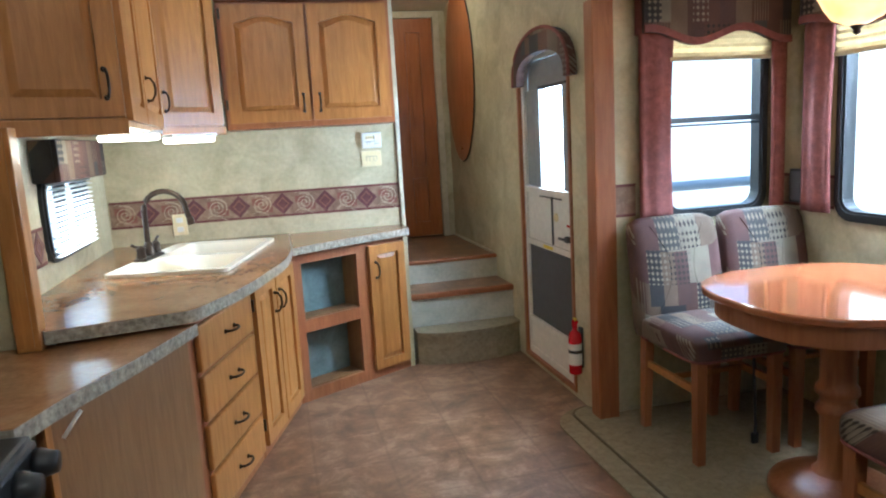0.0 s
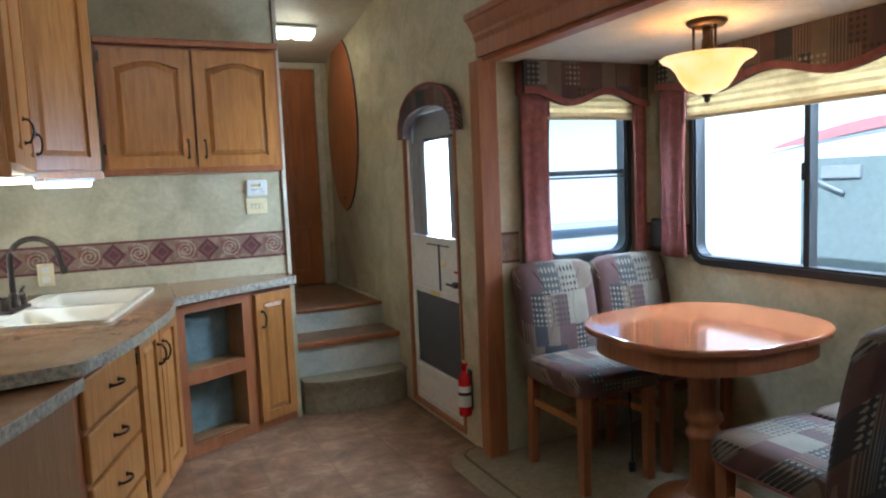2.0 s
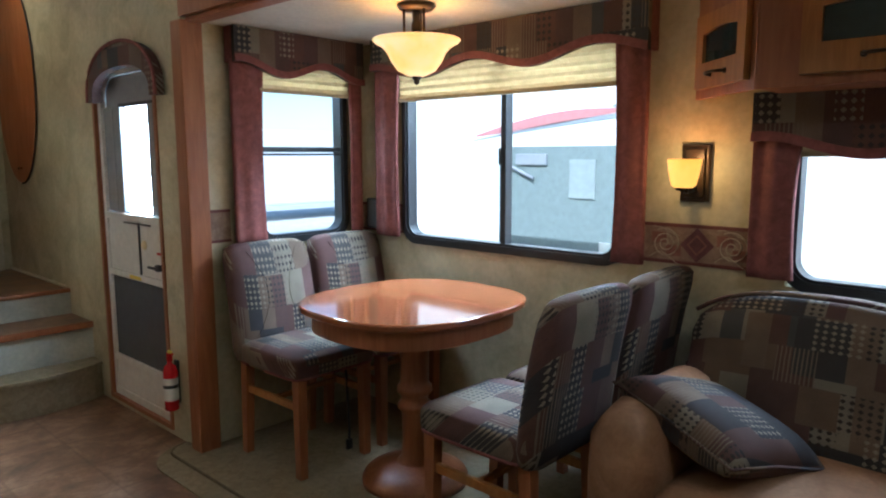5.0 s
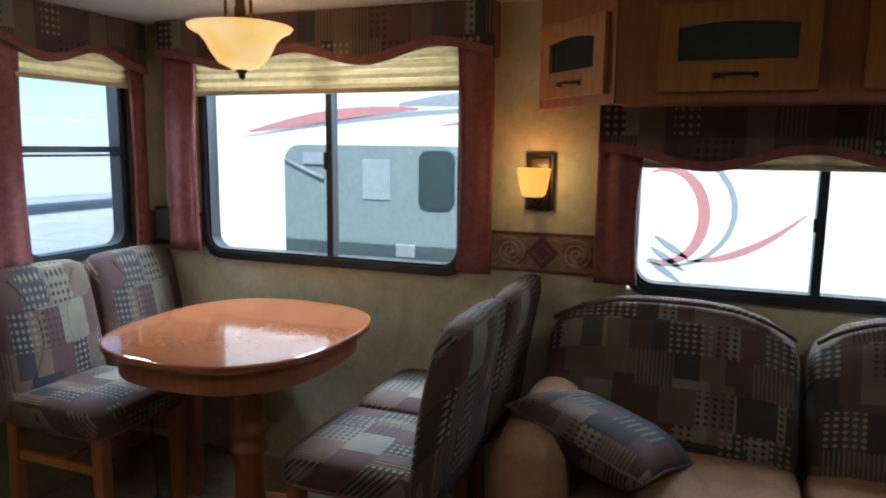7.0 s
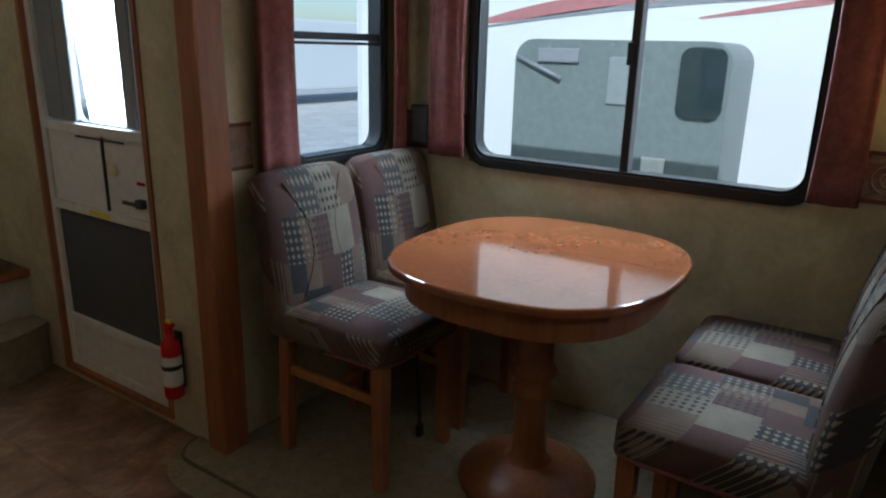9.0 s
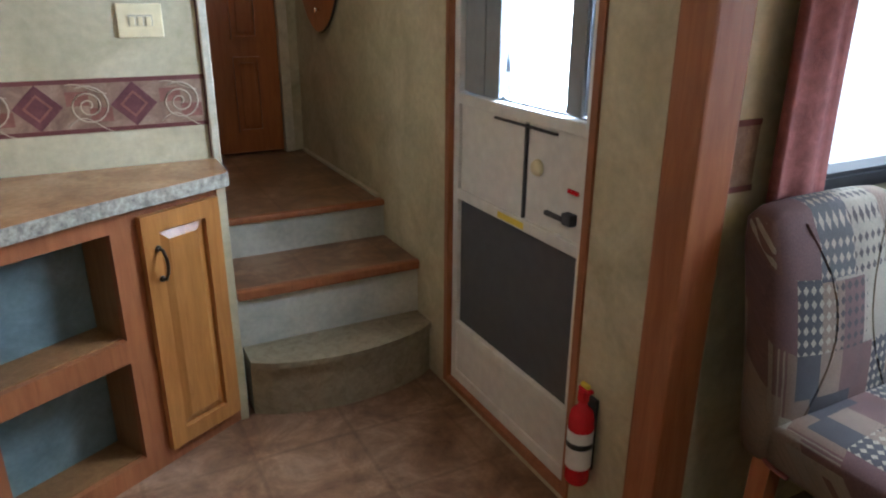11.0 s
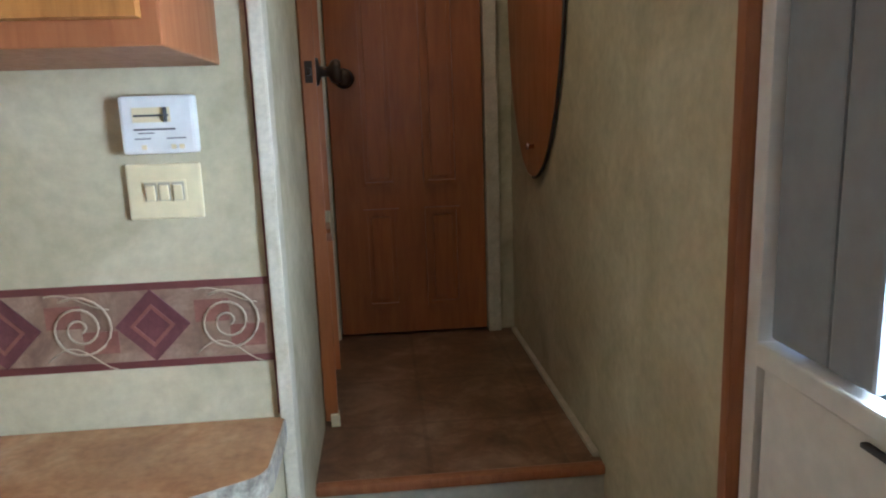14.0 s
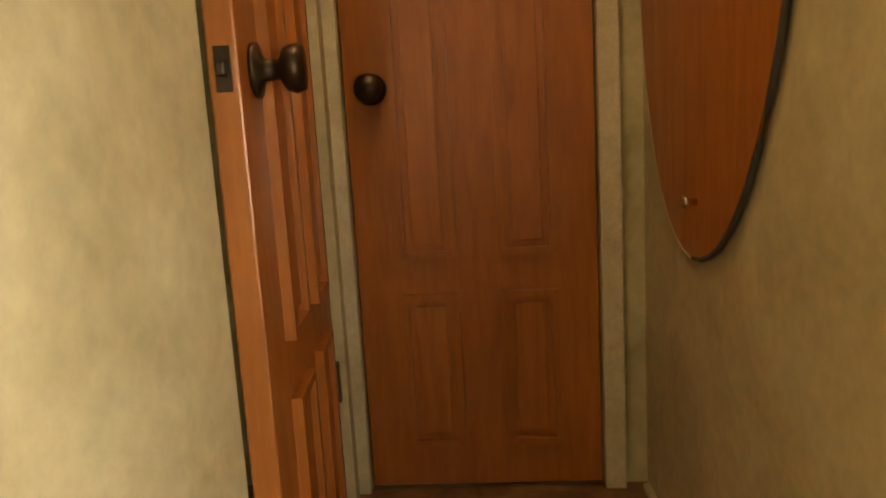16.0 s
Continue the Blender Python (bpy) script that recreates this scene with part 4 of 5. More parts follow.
for z0, z1 in ((0.06, 0.36), (0.425, 0.718)):
    bay = part("shelf_bay", box(box(box(B(), (S0 - 0.005, 0.02, z0 - 0.01), (S1 + 0.005, 0.145, z0)), (S0 - 0.01, 0.02, z0), (S0, 0.145, z1)), (S0 - 0.01, 0.135, z0), (S1 + 0.01, 0.145, z1)), CAVITY, sh, "blue-grey lined open bay")
    part("side", box(B(), (S1, 0.02, z0), (S1 + 0.01, 0.145, z1)), WOOD_PANEL, bay)
    part("shelf_floor", box(B(), (S0, 0.02, z0), (S1, 0.135, z0 + 0.004)), WOOD_PANEL, bay)
part("carcass", box(B(), (S1 + 0.012, 0.02, 0), (L - 0.002, 0.06, ZT)), WOOD_RED, sh)
cab_door(sh, 0.475, L - 0.025, 0.05, 0.745, (0.515, 0.61))
solid("cabinet_side", box(B(), (0.925, 3.885, 0.0), (0.949, YB - 0.004, 0.775)), PAPER, "papered end panel of the base cabinets", "panel", kind="structure")


def round_poly(poly, r, n=5):
    out = []
    for i, p in enumerate(poly):
        a, b, c = Vector(poly[i - 1]), Vector(p), Vector(poly[(i + 1) % len(poly)])
        rr = r[i] if isinstance(r, (list, tuple)) else r
        if rr == 0:
            out.append(tuple(b))
            continue
        p0, p1 = b + (a - b).normalized() * rr, b + (c - b).normalized() * rr
        for k in range(n + 1):
            t = k / n
            out.append(tuple((1 - t) ** 2 * p0 + 2 * t * (1 - t) * b + t * t * p1))
    return out


def counter(name, poly, z, label, t=0.04):
    root = thing(name, pose(0, 0, z), label, "countertop")
    part("edge", prism(B(), poly, "z", -t, -0.0015), EDGE, root, "speckled grey laminate edge")
    mid = Vector((sum(p[0] for p in poly) / len(poly), sum(p[1] for p in poly) / len(poly)))
    ins = [tuple(Vector(p) + (mid - Vector(p)).normalized() * 0.004) for p in poly]
    part("top", prism(B(), ins, "z", -0.0015, 0.0), TOP, root, "glossy tan laminate top")
    return root


SA, SX, SY = 12.5, -0.115, 3.42
main = round_poly([(-0.03, 2.30), (0.118, 2.60), (0.272, 3.12), (0.30, 3.42), (0.30, 4.046), (XL + 0.004, 4.046), (XL + 0.004, 2.334), (-0.495, 2.334), (-0.43, 2.225)], [0.04, 0.15, 0.12, 0.08, 0, 0, 0, 0, 0])
cut = [(pose(SX, SY, 0, 0, 0, -SA) @ Vector((u, v, 0))).to_2d() for u, v in ((-0.195, 0.42), (0.24, 0.42), (0.24, -0.42), (-0.195, -0.42))]
k = main.index((XL + 0.004, 4.046)) if (XL + 0.004, 4.046) in main else [i for i, p in enumerate(main) if abs(p[0] - XL - 0.004) < 1e-5 and p[1] > 4][0]
main = main[:k + 1] + [tuple(c) for c in cut] + [(cut[0][0] - 0.0006, cut[0][1] - 0.0006), (XL + 0.004, 4.0452)] + main[k + 1:]
counter("sink_countertop", main, 0.82, "glossy tan laminate countertop with a speckled edge round the sink")
counter("back_countertop", round_poly([(0.302, 3.475), (0.60, 3.665), (0.960, 3.85), (0.960, 4.046), (0.302, 4.046)], [0, 0.05, 0.03, 0, 0]), 0.815, "tan laminate countertop with a speckled edge beside the steps")
low = round_poly([(-0.03, 2.352), (-0.158, 2.0), (-0.266, 1.756), (-0.315, 1.60), (-1.395, 1.60), (-1.395, 2.28), (-0.42, 2.28), (-0.42, 2.352)], [0, 0.08, 0.08, 0, 0, 0, 0, 0])
counter("stove_countertop", low, 0.765, "glossy tan laminate countertop lower than the sink counter")
kp = thing("counter_end_panel", pose(-0.312, 1.745, 0, 0, 0, math.degrees(math.atan2(2.36 - 1.745, -0.066 + 0.312))), "brown wood-grain panel under the stove counter", "panel")
part("board", box(B(), (0, 0, 0), (0.66, 0.02, 0.722), 0.002), WOOD_PANEL, kp)
part("edge_strip", box(B(), (0.0, -0.006, 0), (0.022, 0.0, 0.722), 0.002), WOOD, kp)
bk = thing("counter_brace", pose(-0.285, 1.79, 0.60), "white metal counter brace", "bracket")
part("rod", tube(B(), [(0, 0, 0.06), (0.04, 0.02, 0.115)], 0.005), WHITE, bk)
sb = cabinet("stove_side_cabinet", pose(-0.378, 1.59, 0, 0, 0, 78), 0.15, 0.25, 0.722, "honey maple narrow cabinet beside the stove", "kitchen base cabinets")
part("face", box(B(), (0.008, -0.012, 0.03), (0.14, -0.001, 0.70), 0.005), WOOD, sb)

# stove
st = thing("stove", pose(-0.30, 1.045, 0, 0, 0, 90), "black gas stove with knobs on its front", "stove")
part("body", box(B(), (0, 0.0, 0.0), (0.54, 0.62, 0.72), 0.01), BLACK, st)
part("cooktop", box(B(), (-0.005, -0.02, 0.72), (0.545, 0.62, 0.755), 0.01), BLACK, st)
cpan = part("control_panel", box(B(), (0.0, -0.03, 0.635), (0.54, 0.0, 0.745), 0.01), BLACK, st)
for x in (0.08, 0.19, 0.30, 0.41, 0.515):
    part("knob", lathe(B(), [(0, 0.042), (0.022, 0.042), (0.026, 0.026), (0.032, 0.012), (0.032, 0.0), (0, 0)], 16, pose(x, -0.03, 0.70, 90)), BLACK, cpan)
ov = part("oven_door", box(B(), (0.01, -0.022, 0.12), (0.53, 0.0, 0.60), 0.008), SMOKED, st)
part("oven_handle", tube(B(), [(0.06, -0.02, 0.55), (0.06, -0.06, 0.552), (0.10, -0.07, 0.552), (0.44, -0.07, 0.552), (0.48, -0.06, 0.552), (0.48, -0.02, 0.55)], 0.010), BLACK, ov)

# sink and tap
def bowl(x0, x1, y0, y1):
    bm, loops = B(), []
    for inset, z, r in ((0.0, 0.012, 0.045), (0.008, 0.004, 0.045), (0.014, -0.05, 0.05), (0.022, -0.115, 0.055), (0.045, -0.14, 0.05), (0.09, -0.145, 0.03)):
        loops.append([bm.verts.new((u, v, z)) for u, v in rounded(x0 + inset, x1 - inset, y0 + inset, y1 - inset, r, 6)])
    for p, q in zip(loops, loops[1:]):
        for i in range(len(p)):
            j = (i + 1) % len(p)
            bm.faces.new((p[i], p[j], q[j], q[i]))
    bm.faces.new(loops[-1])
    for f in bm.faces:
        f.smooth = True
    bmesh.ops.recalc_face_normals(bm, faces=bm.faces)
    return bm


sk = thing("kitchen_sink", pose(SX, SY, 0.821, 0, 0, -SA), "ivory double bowl sink set in the countertop", "sink")
part("rim", ring(B(), rounded(-0.255, 0.255, -0.44, 0.44, 0.04), rounded(-0.182, 0.226, -0.408, 0.408, 0.045), "z", 0.0, 0.014), SINK, sk)
part("divider", box(B(), (-0.187, -0.03, -0.02), (0.23, 0.03, 0.011), 0.006), SINK, sk)
for y0, y1 in ((-0.412, -0.026), (0.026, 0.412)):
    b = part("bowl", bowl(-0.188, 0.232, y0, y1), SINK, sk, "deep ivory bowl")
    part("drain", lathe(B(), [(0, -0.142), (0.03, -0.142), (0.036, -0.140), (0.04, -0.1445)], 18, pose(0.02, (y0 + y1) / 2, 0)), CHROME, b)
tp = thing("kitchen_tap", pose(-0.335, 3.43, 0.832, 0, 0, -SA), "dark bronze gooseneck kitchen tap with two lever handles", "tap")
part("base_plate", box(B(), (-0.03, -0.11, 0.0), (0.03, 0.11, 0.018), 0.008), BRONZE, tp)
arc = [(0, 0, 0.015), (0, 0, 0.12), (0, 0, 0.20)] + [(0.10 - 0.10 * math.cos(math.pi * i / 12), 0, 0.22 + 0.085 * math.sin(math.pi * i / 12)) for i in range(13)] + [(0.205, 0, 0.20), (0.213, 0, 0.17)]
arc = [(x, -x * 0.15, z) for x, y, z in arc]
part("spout", tube(B(), arc, 0.0125, 12), BRONZE, tp)
part("nozzle", tube(B(), [(0.213, -0.032, 0.185), (0.218, -0.033, 0.150)], 0.016, 12), BRONZE, tp)
part("collar", lathe(B(), [(0.026, 0.018), (0.024, 0.05), (0.016, 0.075), (0.0125, 0.08)], 16), BRONZE, tp)
for y in (-0.085, 0.085):
    lv = part("lever", lathe(B(), [(0.022, 0.016), (0.018, 0.045), (0.021, 0.06), (0.012, 0.072), (0, 0.074)], 14, pose(0, y, 0)), BRONZE, tp)
    part("arm", tube(B(), [(0, y, 0.062), (-0.01, y * 1.4, 0.075), (-0.01, y * 1.75, 0.085)], 0.007), BRONZE, lv)


# ---- wall plates ----
def plate(name, m, w, h, material, label, category):
    root = thing(name, m, label, category)
    part("plate", box(B(), (-w / 2, -0.009, -h / 2), (w / 2, 0, h / 2), 0.005), material, root)
    return root


th = thing("thermostat", pose(0.806, YB - 0.0005, 1.311), "white wall thermostat with a slide lever", "thermostat")
part("case", box(B(), (-0.056, -0.026, -0.044), (0.056, 0.0, 0.044), 0.006), WHITE, th)
part("scale", box(B(), (-0.036, -0.0275, 0.004), (0.020, -0.0255, 0.026)), CREAM, th)
part("slot", box(B(), (-0.034, -0.0285, 0.0125), (0.018, -0.027, 0.0155)), INK, th)
part("lever", box(B(), (0.011, -0.033, 0.004), (0.016, -0.027, 0.026), 0.001), INK, th)
part("print", box(box(box(box(B(), (-0.036, -0.0268, -0.008), (0.026, -0.0258, -0.0055)), (-0.036, -0.0268, -0.0215), (-0.012, -0.0258, -0.020)), (0.012, -0.0268, -0.0215), (0.040, -0.0258, -0.020)), (-0.030, -0.0268, -0.013), (-0.006, -0.0258, -0.0115)), INK, th)
for x in (-0.026, 0.018, 0.03):
    part("switch", box(B(), (x, -0.030, -0.037), (x + 0.007, -0.025, -0.030), 0.001), CREAM, th)
sw = plate("light_switch", pose(0.801, YB - 0.0005, 1.207), 0.115, 0.088, CREAM, "cream triple light switch plate under the thermostat", "light switch")
part("inset", box(B(), (-0.034, -0.0105, -0.016), (0.034, -0.0085, 0.018), 0.002), CREAM, sw)
for x in (-0.021, 0.0, 0.021):
    part("slot", box(B(), (x - 0.0095, -0.0112, -0.014), (x + 0.0095, -0.0100, 0.015)), SLOT, sw)
for x in (-0.021, 0.0, 0.021):
    part("toggle", box(B(), (x - 0.007, -0.015, -0.012), (x + 0.007, -0.010, 0.012), 0.002, pose(0, 0, 0, 6)), CREAM, sw)
ot = plate("wall_outlet", pose(-0.268, YB - 0.004, 0.916), 0.075, 0.115, CREAM, "cream wall outlet behind the tap", "outlet")
for z in (-0.025, 0.025):
    part("socket", box(B(), (-0.017, -0.012, z - 0.014), (0.017, -0.008, z + 0.014), 0.004), WHITE, ot)
o2 = plate("wall_outlet", pose(XL + 0.001, 3.70, 1.02, 0, 0, 90), 0.075, 0.115, CREAM, "cream wall outlet beside the sink window", "outlet")
part("socket", box(B(), (-0.017, -0.012, -0.03), (0.017, -0.008, 0.03), 0.004), WHITE, o2)

# fire extinguisher
fe = thing("fire_extinguisher", pose(1.565, 3.015, 0.155) @ Matrix.Diagonal((0.86, 0.86, 0.86, 1)), "small red fire extinguisher hung beside the door", "fire extinguisher")
part("cylinder", lathe(B(), [(0, 0), (0.032, 0.0), (0.036, 0.008), (0.036, 0.205), (0.030, 0.232), (0.014, 0.248), (0.012, 0.262), (0, 0.262)], 24), RED, fe)
part("label", lathe(B(), [(0.0366, 0.055), (0.0366, 0.175)], 24), WHITE, fe, "white printed label")
part("strap", lathe(B(), [(0.0385, 0.122), (0.0385, 0.14)], 24), BLACK, fe)
part("valve", box(box(B(), (-0.012, -0.012, 0.26), (0.012, 0.012, 0.295), 0.003), (-0.01, -0.03, 0.295), (0.01, 0.014, 0.306), 0.003), RED, fe)
part("pin", box(B(), (-0.006, -0.02, 0.306), (0.006, 0.01, 0.318), 0.002), YELLOW, fe)
part("bracket", box(B(), (0.030, -0.018, 0.03), (0.042, 0.018, 0.26), 0.002), BLACK, fe)
part("foot", lathe(B(), [(0.0, -0.006), (0.02, -0.006), (0.02, 0.001), (0, 0.001)], 14), BLACK, fe)


# ---- dinette ----
def racetrack(cx, cy, hx, hy, p=3.0, n=64):
    out = []
    for i in range(n):
        a = 2 * math.pi * i / n
        c, s = math.cos(a), math.sin(a)
        out.append((cx + hx * math.copysign(abs(c) ** (2 / p), c), cy + hy * math.copysign(abs(s) ** (2 / p), s)))
    return out


tb = thing("dining_table", pose(2.039, 1.941, 0.012), "oval wooden pedestal table with a leaf seam", "table")
def leaf(x0, x1):
    """One leaf of the tabletop, its rim rolled over in four small steps."""
    bm, loops = B(), []
    for shrink, z in ((0.008, 0.705), (0.0, 0.711), (0.0, 0.724), (0.002, 0.729), (0.007, 0.731)):
        loops.append([bm.verts.new((min(max(u, x0), x1), v, z)) for u, v in racetrack(0, 0, 0.418 - shrink, 0.386 - shrink, 2.6)])
    n = len(loops[0])
    for p, q in zip(loops, loops[1:]):
        for i in range(n):
            bm.faces.new((p[i], p[(i + 1) % n], q[(i + 1) % n], q[i]))
    bm.faces.new(loops[0][::-1])
    bm.faces.new(loops[-1])
    bmesh.ops.dissolve_degenerate(bm, dist=1e-5, edges=bm.edges)
    bmesh.ops.recalc_face_normals(bm, faces=bm.faces)
    return bm


part("leaf", leaf(-0.418, 0.058), TABLE_WOOD, tb, "glossy reddish wood top")
part("leaf", leaf(0.0605, 0.418), TABLE_WOOD, tb, "glossy reddish wood top")
part("apron", ring(B(), racetrack(0, 0, 0.375, 0.34, 2.6), racetrack(0, 0, 0.35, 0.315, 2.6), "z", 0.63, 0.705), WOOD_RED, tb)
part("column", lathe(B(), [(0.09, 0.705), (0.09, 0.665), (0.062, 0.65), (0.056, 0.50), (0.056, 0.40), (0.068, 0.385), (0.07, 0.365), (0.056, 0.35), (0.052, 0.33), (0.066, 0.315), (0.068, 0.30), (0.052, 0.28), (0.05, 0.16), (0.055, 0.10), (0.075, 0.075)], 28), WOOD_RED, tb)
part("foot", lathe(B(), [(0.0, 0.078), (0.08, 0.078), (0.15, 0.06), (0.20, 0.035), (0.21, 0.02), (0.21, 0.0), (0, 0)], 36), WOOD_RED, tb)


def cushion(bm, lo, hi, r, puff=0.0, nx=10, ny=10, fn=None):
    """A rounded upholstered block."""
    s = [(b - a) / 2 for a, b in zip(lo, hi)]
    c = [(b + a) / 2 for a, b in zip(lo, hi)]
    res = bmesh.ops.create_cube(bm, size=2)
    vs = res["verts"]
    bmesh.ops.subdivide_edges(bm, edges=list({e for v in vs for e in v.link_edges}), cuts=7, use_grid_fill=True)
    vs = [v for v in bm.verts if v.tag is False]
    for v in vs:
        v.tag = True
        p = v.co.copy()
        q = Vector([max(-1 + r / max(s[k], 1e-3), min(1 - r / max(s[k], 1e-3), p[k])) if s[k] > r else 0 for k in range(3)])
        w = Vector([(p[k] - q[k]) * s[k] for k in range(3)])
        base = Vector([q[k] * s[k] for k in range(3)])
        off = w.normalized() * r if w.length > 1e-6 else Vector()
        v.co = base + off
        big = [k for k in range(3) if s[k] == min(s)][0]
        if puff:
            fall = 1.0
            for k in range(3):
                if k != big:
                    fall *= max(0, 1 - (v.co[k] / s[k]) ** 2)
            v.co[big] += math.copysign(puff * fall, v.co[big])
        v.co += Vector(c)
        if fn:
            v.co = Vector(fn(v.co))
    for f in bm.faces:
        f.smooth = True
    return bm


def dining_chair(m, label):
    """Faces its own +y; 0.40 wide."""
    root = thing("dining_chair", m, label, "chair", "chairs round the table")
    for x in (-0.165, 0.165):
        for y in (-0.185, 0.185):
            bm = B()
            lean = -0.02 if y < 0 else 0.0
            a, b = 0.017, 0.021
            lo = [bm.verts.new((x + i * a, y + lean + j * a, 0.0)) for i, j in ((-1, -1), (1, -1), (1, 1), (-1, 1))]
            hi = [bm.verts.new((x + i * b, y + j * b, 0.41)) for i, j in ((-1, -1), (1, -1), (1, 1), (-1, 1))]
            for k in range(4):
                bm.faces.new((lo[k], lo[(k + 1) % 4], hi[(k + 1) % 4], hi[k]))
            bm.faces.new(lo[::-1])
            bm.faces.new(hi)
            part("leg", bm, WOOD_RED, root)
    for x in (-0.165, 0.165):
        part("stretcher", box(B(), (x - 0.009, -0.19, 0.275), (x + 0.009, 0.18, 0.305), 0.003), WOOD, root)
    part("stretcher", box(B(), (-0.16, -0.01, 0.28), (0.16, 0.01, 0.30), 0.003), WOOD, root)
    st = part("seat", cushion(B(), (-0.206, -0.20, 0.395), (0.206, 0.225, 0.505), 0.04, 0.012), FABRIC, root, "patchwork upholstered seat")
    part("piping", tube(B(), [(u, v, 0.415) for u, v in racetrack(0, 0.012, 0.207, 0.212, 8, 48)], 0.005), MAUVE, st)
    def leaned(p):
        f = (p.z - 0.42) / 0.5
        return (p.x * (1 - 0.03 * f), p.y - 0.035 * f - 0.05 * f * f, p.z - 0.012 * (p.x / 0.2) ** 4 * max(0, f))
    bk = part("backrest", cushion(B(), (-0.214, -0.245, 0.40), (0.214, -0.155, 0.905), 0.04, 0.015, fn=leaned), FABRIC, root, "tall patchwork upholstered backrest")
    for s in (-1, 1):
        curve = []
        for i in range(17):
            x, z = s * (0.13 - 0.075 * math.sin(math.pi * i / 16)), 0.50 + 0.0235 * i
            puff = 0.015 * (1 - (x / 0.214) ** 2) * (1 - ((z - 0.6525) / 0.2525) ** 2)
            curve.append(leaned(Vector((x, -0.156 + puff, z))))
        part("seam", tube(B(), curve, 0.003), FABRIC, bk)
    return root


CA = "patchwork upholstered dining chair with wooden legs, under the end window"
CB = "patchwork upholstered dining chair with wooden legs, its back to the sofa"
c1 = dining_chair(pose(1.895, 2.455, 0.012, 0, 0, 180), CA)
copy_thing(c1, pose(2.335, 2.46, 0.012, 0, 0, 179))
c3 = copy_thing(c1, pose(1.885, 1.355, 0.012, 0, 0, 0))
c4 = copy_thing(c1, pose(2.318, 1.35, 0.012, 0, 0, 1))
for c in (c3, c4):
    c["label"] = CB

# pendant
pd = thing("pendant_lamp", pose(2.05, 1.93, ZS), "lit pendant lamp with a flared cream glass bowl", "lamp")
part("canopy", lathe(B(), [(0, 0), (0.068, 0), (0.072, -0.008), (0.06, -0.022), (0.0, -0.024)], 24), BRONZE, pd)
part("stem", lathe(B(), [(0.016, -0.02), (0.014, -0.06), (0.018, -0.07), (0.018, -0.12), (0.012, -0.15)], 16), BRONZE, pd)
for k in range(3):
    a = 2 * math.pi * k / 3 + 0.4
    part("rod", tube(B(), [(0.045 * math.cos(a), 0.045 * math.sin(a), -0.018), (0.045 * math.cos(a), 0.045 * math.sin(a), -0.13)], 0.005), BRONZE, pd)
bowl = [(0.163, -0.128), (0.155, -0.138), (0.128, -0.152), (0.108, -0.175), (0.094, -0.205), (0.070, -0.238), (0.030, -0.257), (0.012, -0.26)]
bm = lathe(B(), bowl, 40)
bmesh.ops.solidify(bm, geom=bm.faces[:], thickness=0.004)
gl = part("glass_bowl", bm, PENDANT, pd, "glowing cream and amber glass", True)
gl.visible_shadow = False
part("finial", lathe(B(), [(0.018, -0.255), (0.020, -0.262), (0.010, -0.272), (0.012, -0.282), (0, -0.29)], 14), BRONZE, pd)

# sconce
sn = thing("wall_sconce", pose(XS - 0.001, 1.068, 1.226, 0, 0, -90), "lit wall sconce with an amber glass cup on a dark plate", "lamp")
part("plate", box(box(B(), (-0.05, -0.016, -0.098), (0.05, 0, 0.098), 0.005), (-0.036, -0.024, -0.084), (0.036, -0.014, 0.084), 0.004), BRONZE, sn)
part("arm", tube(B(), [(0, -0.02, -0.05), (0, -0.075, -0.057), (0, -0.104, -0.045)], 0.012), BRONZE, sn)
bm = lathe(B(), [(0.030, -0.047), (0.040, -0.038), (0.049, 0.0), (0.056, 0.048)], 24, pose(0, -0.105, 0.0))
bmesh.ops.solidify(bm, geom=bm.faces[:], thickness=0.003)
cup = part("glass_cup", bm, SHADE, sn, "glowing amber glass cup", True)
cup.visible_shadow = False
part("cup_base", lathe(B(), [(0, -0.056), (0.022, -0.056), (0.032, -0.046), (0, -0.044)], 18, pose(0, -0.105, 0)), BRONZE, sn)

# hall ceiling light
hl = thing("ceiling_light", pose(1.21, 4.67, 2.338, -9.5), "twin lens ceiling light over the hall steps", "lamp")
part("base", box(B(), (-0.15, -0.07, -0.014), (0.15, 0.07, 0.0), 0.006), WHITE, hl)
for x in (-0.075, 0.075):
    part("lens", cushion(B(), (x - 0.066, -0.06, -0.05), (x + 0.066, 0.06, -0.012), 0.018, 0.004), LENS, hl)

# ---- overhead cabinets over the sofa ----
def glass_door(parent, x0, x1, z0, z1):
    n = 10
    fw = 0.05
    a0, a1 = x0 + fw, x1 - fw
    def cap(i, za, amp):
        return za + amp * math.sin(math.pi * i / n)
    outer = [(x0, z0), (x1, z0)] + [(x1 + (x0 - x1) * i / n, z1) for i in range(n + 1)]
    inner = [(a0, z0 + 0.08), (a1, z0 + 0.08)] + [(a1 + (a0 - a1) * i / n, cap(i, z1 - fw - 0.012, 0.012)) for i in range(n + 1)]
    d = part("door", ring(B(), outer, inner, "y", -0.02, -0.001), WOOD, parent)
    part("glass_panel", box(B(), (a0 - 0.005, -0.009, z0 + 0.075), (a1 + 0.005, -0.004, z1 - fw + 0.005)), SMOKED, d, "smoked glass panel")
    handle(d, (x0 + x1) / 2, z0 + 0.04, False, -0.02, 0.10)


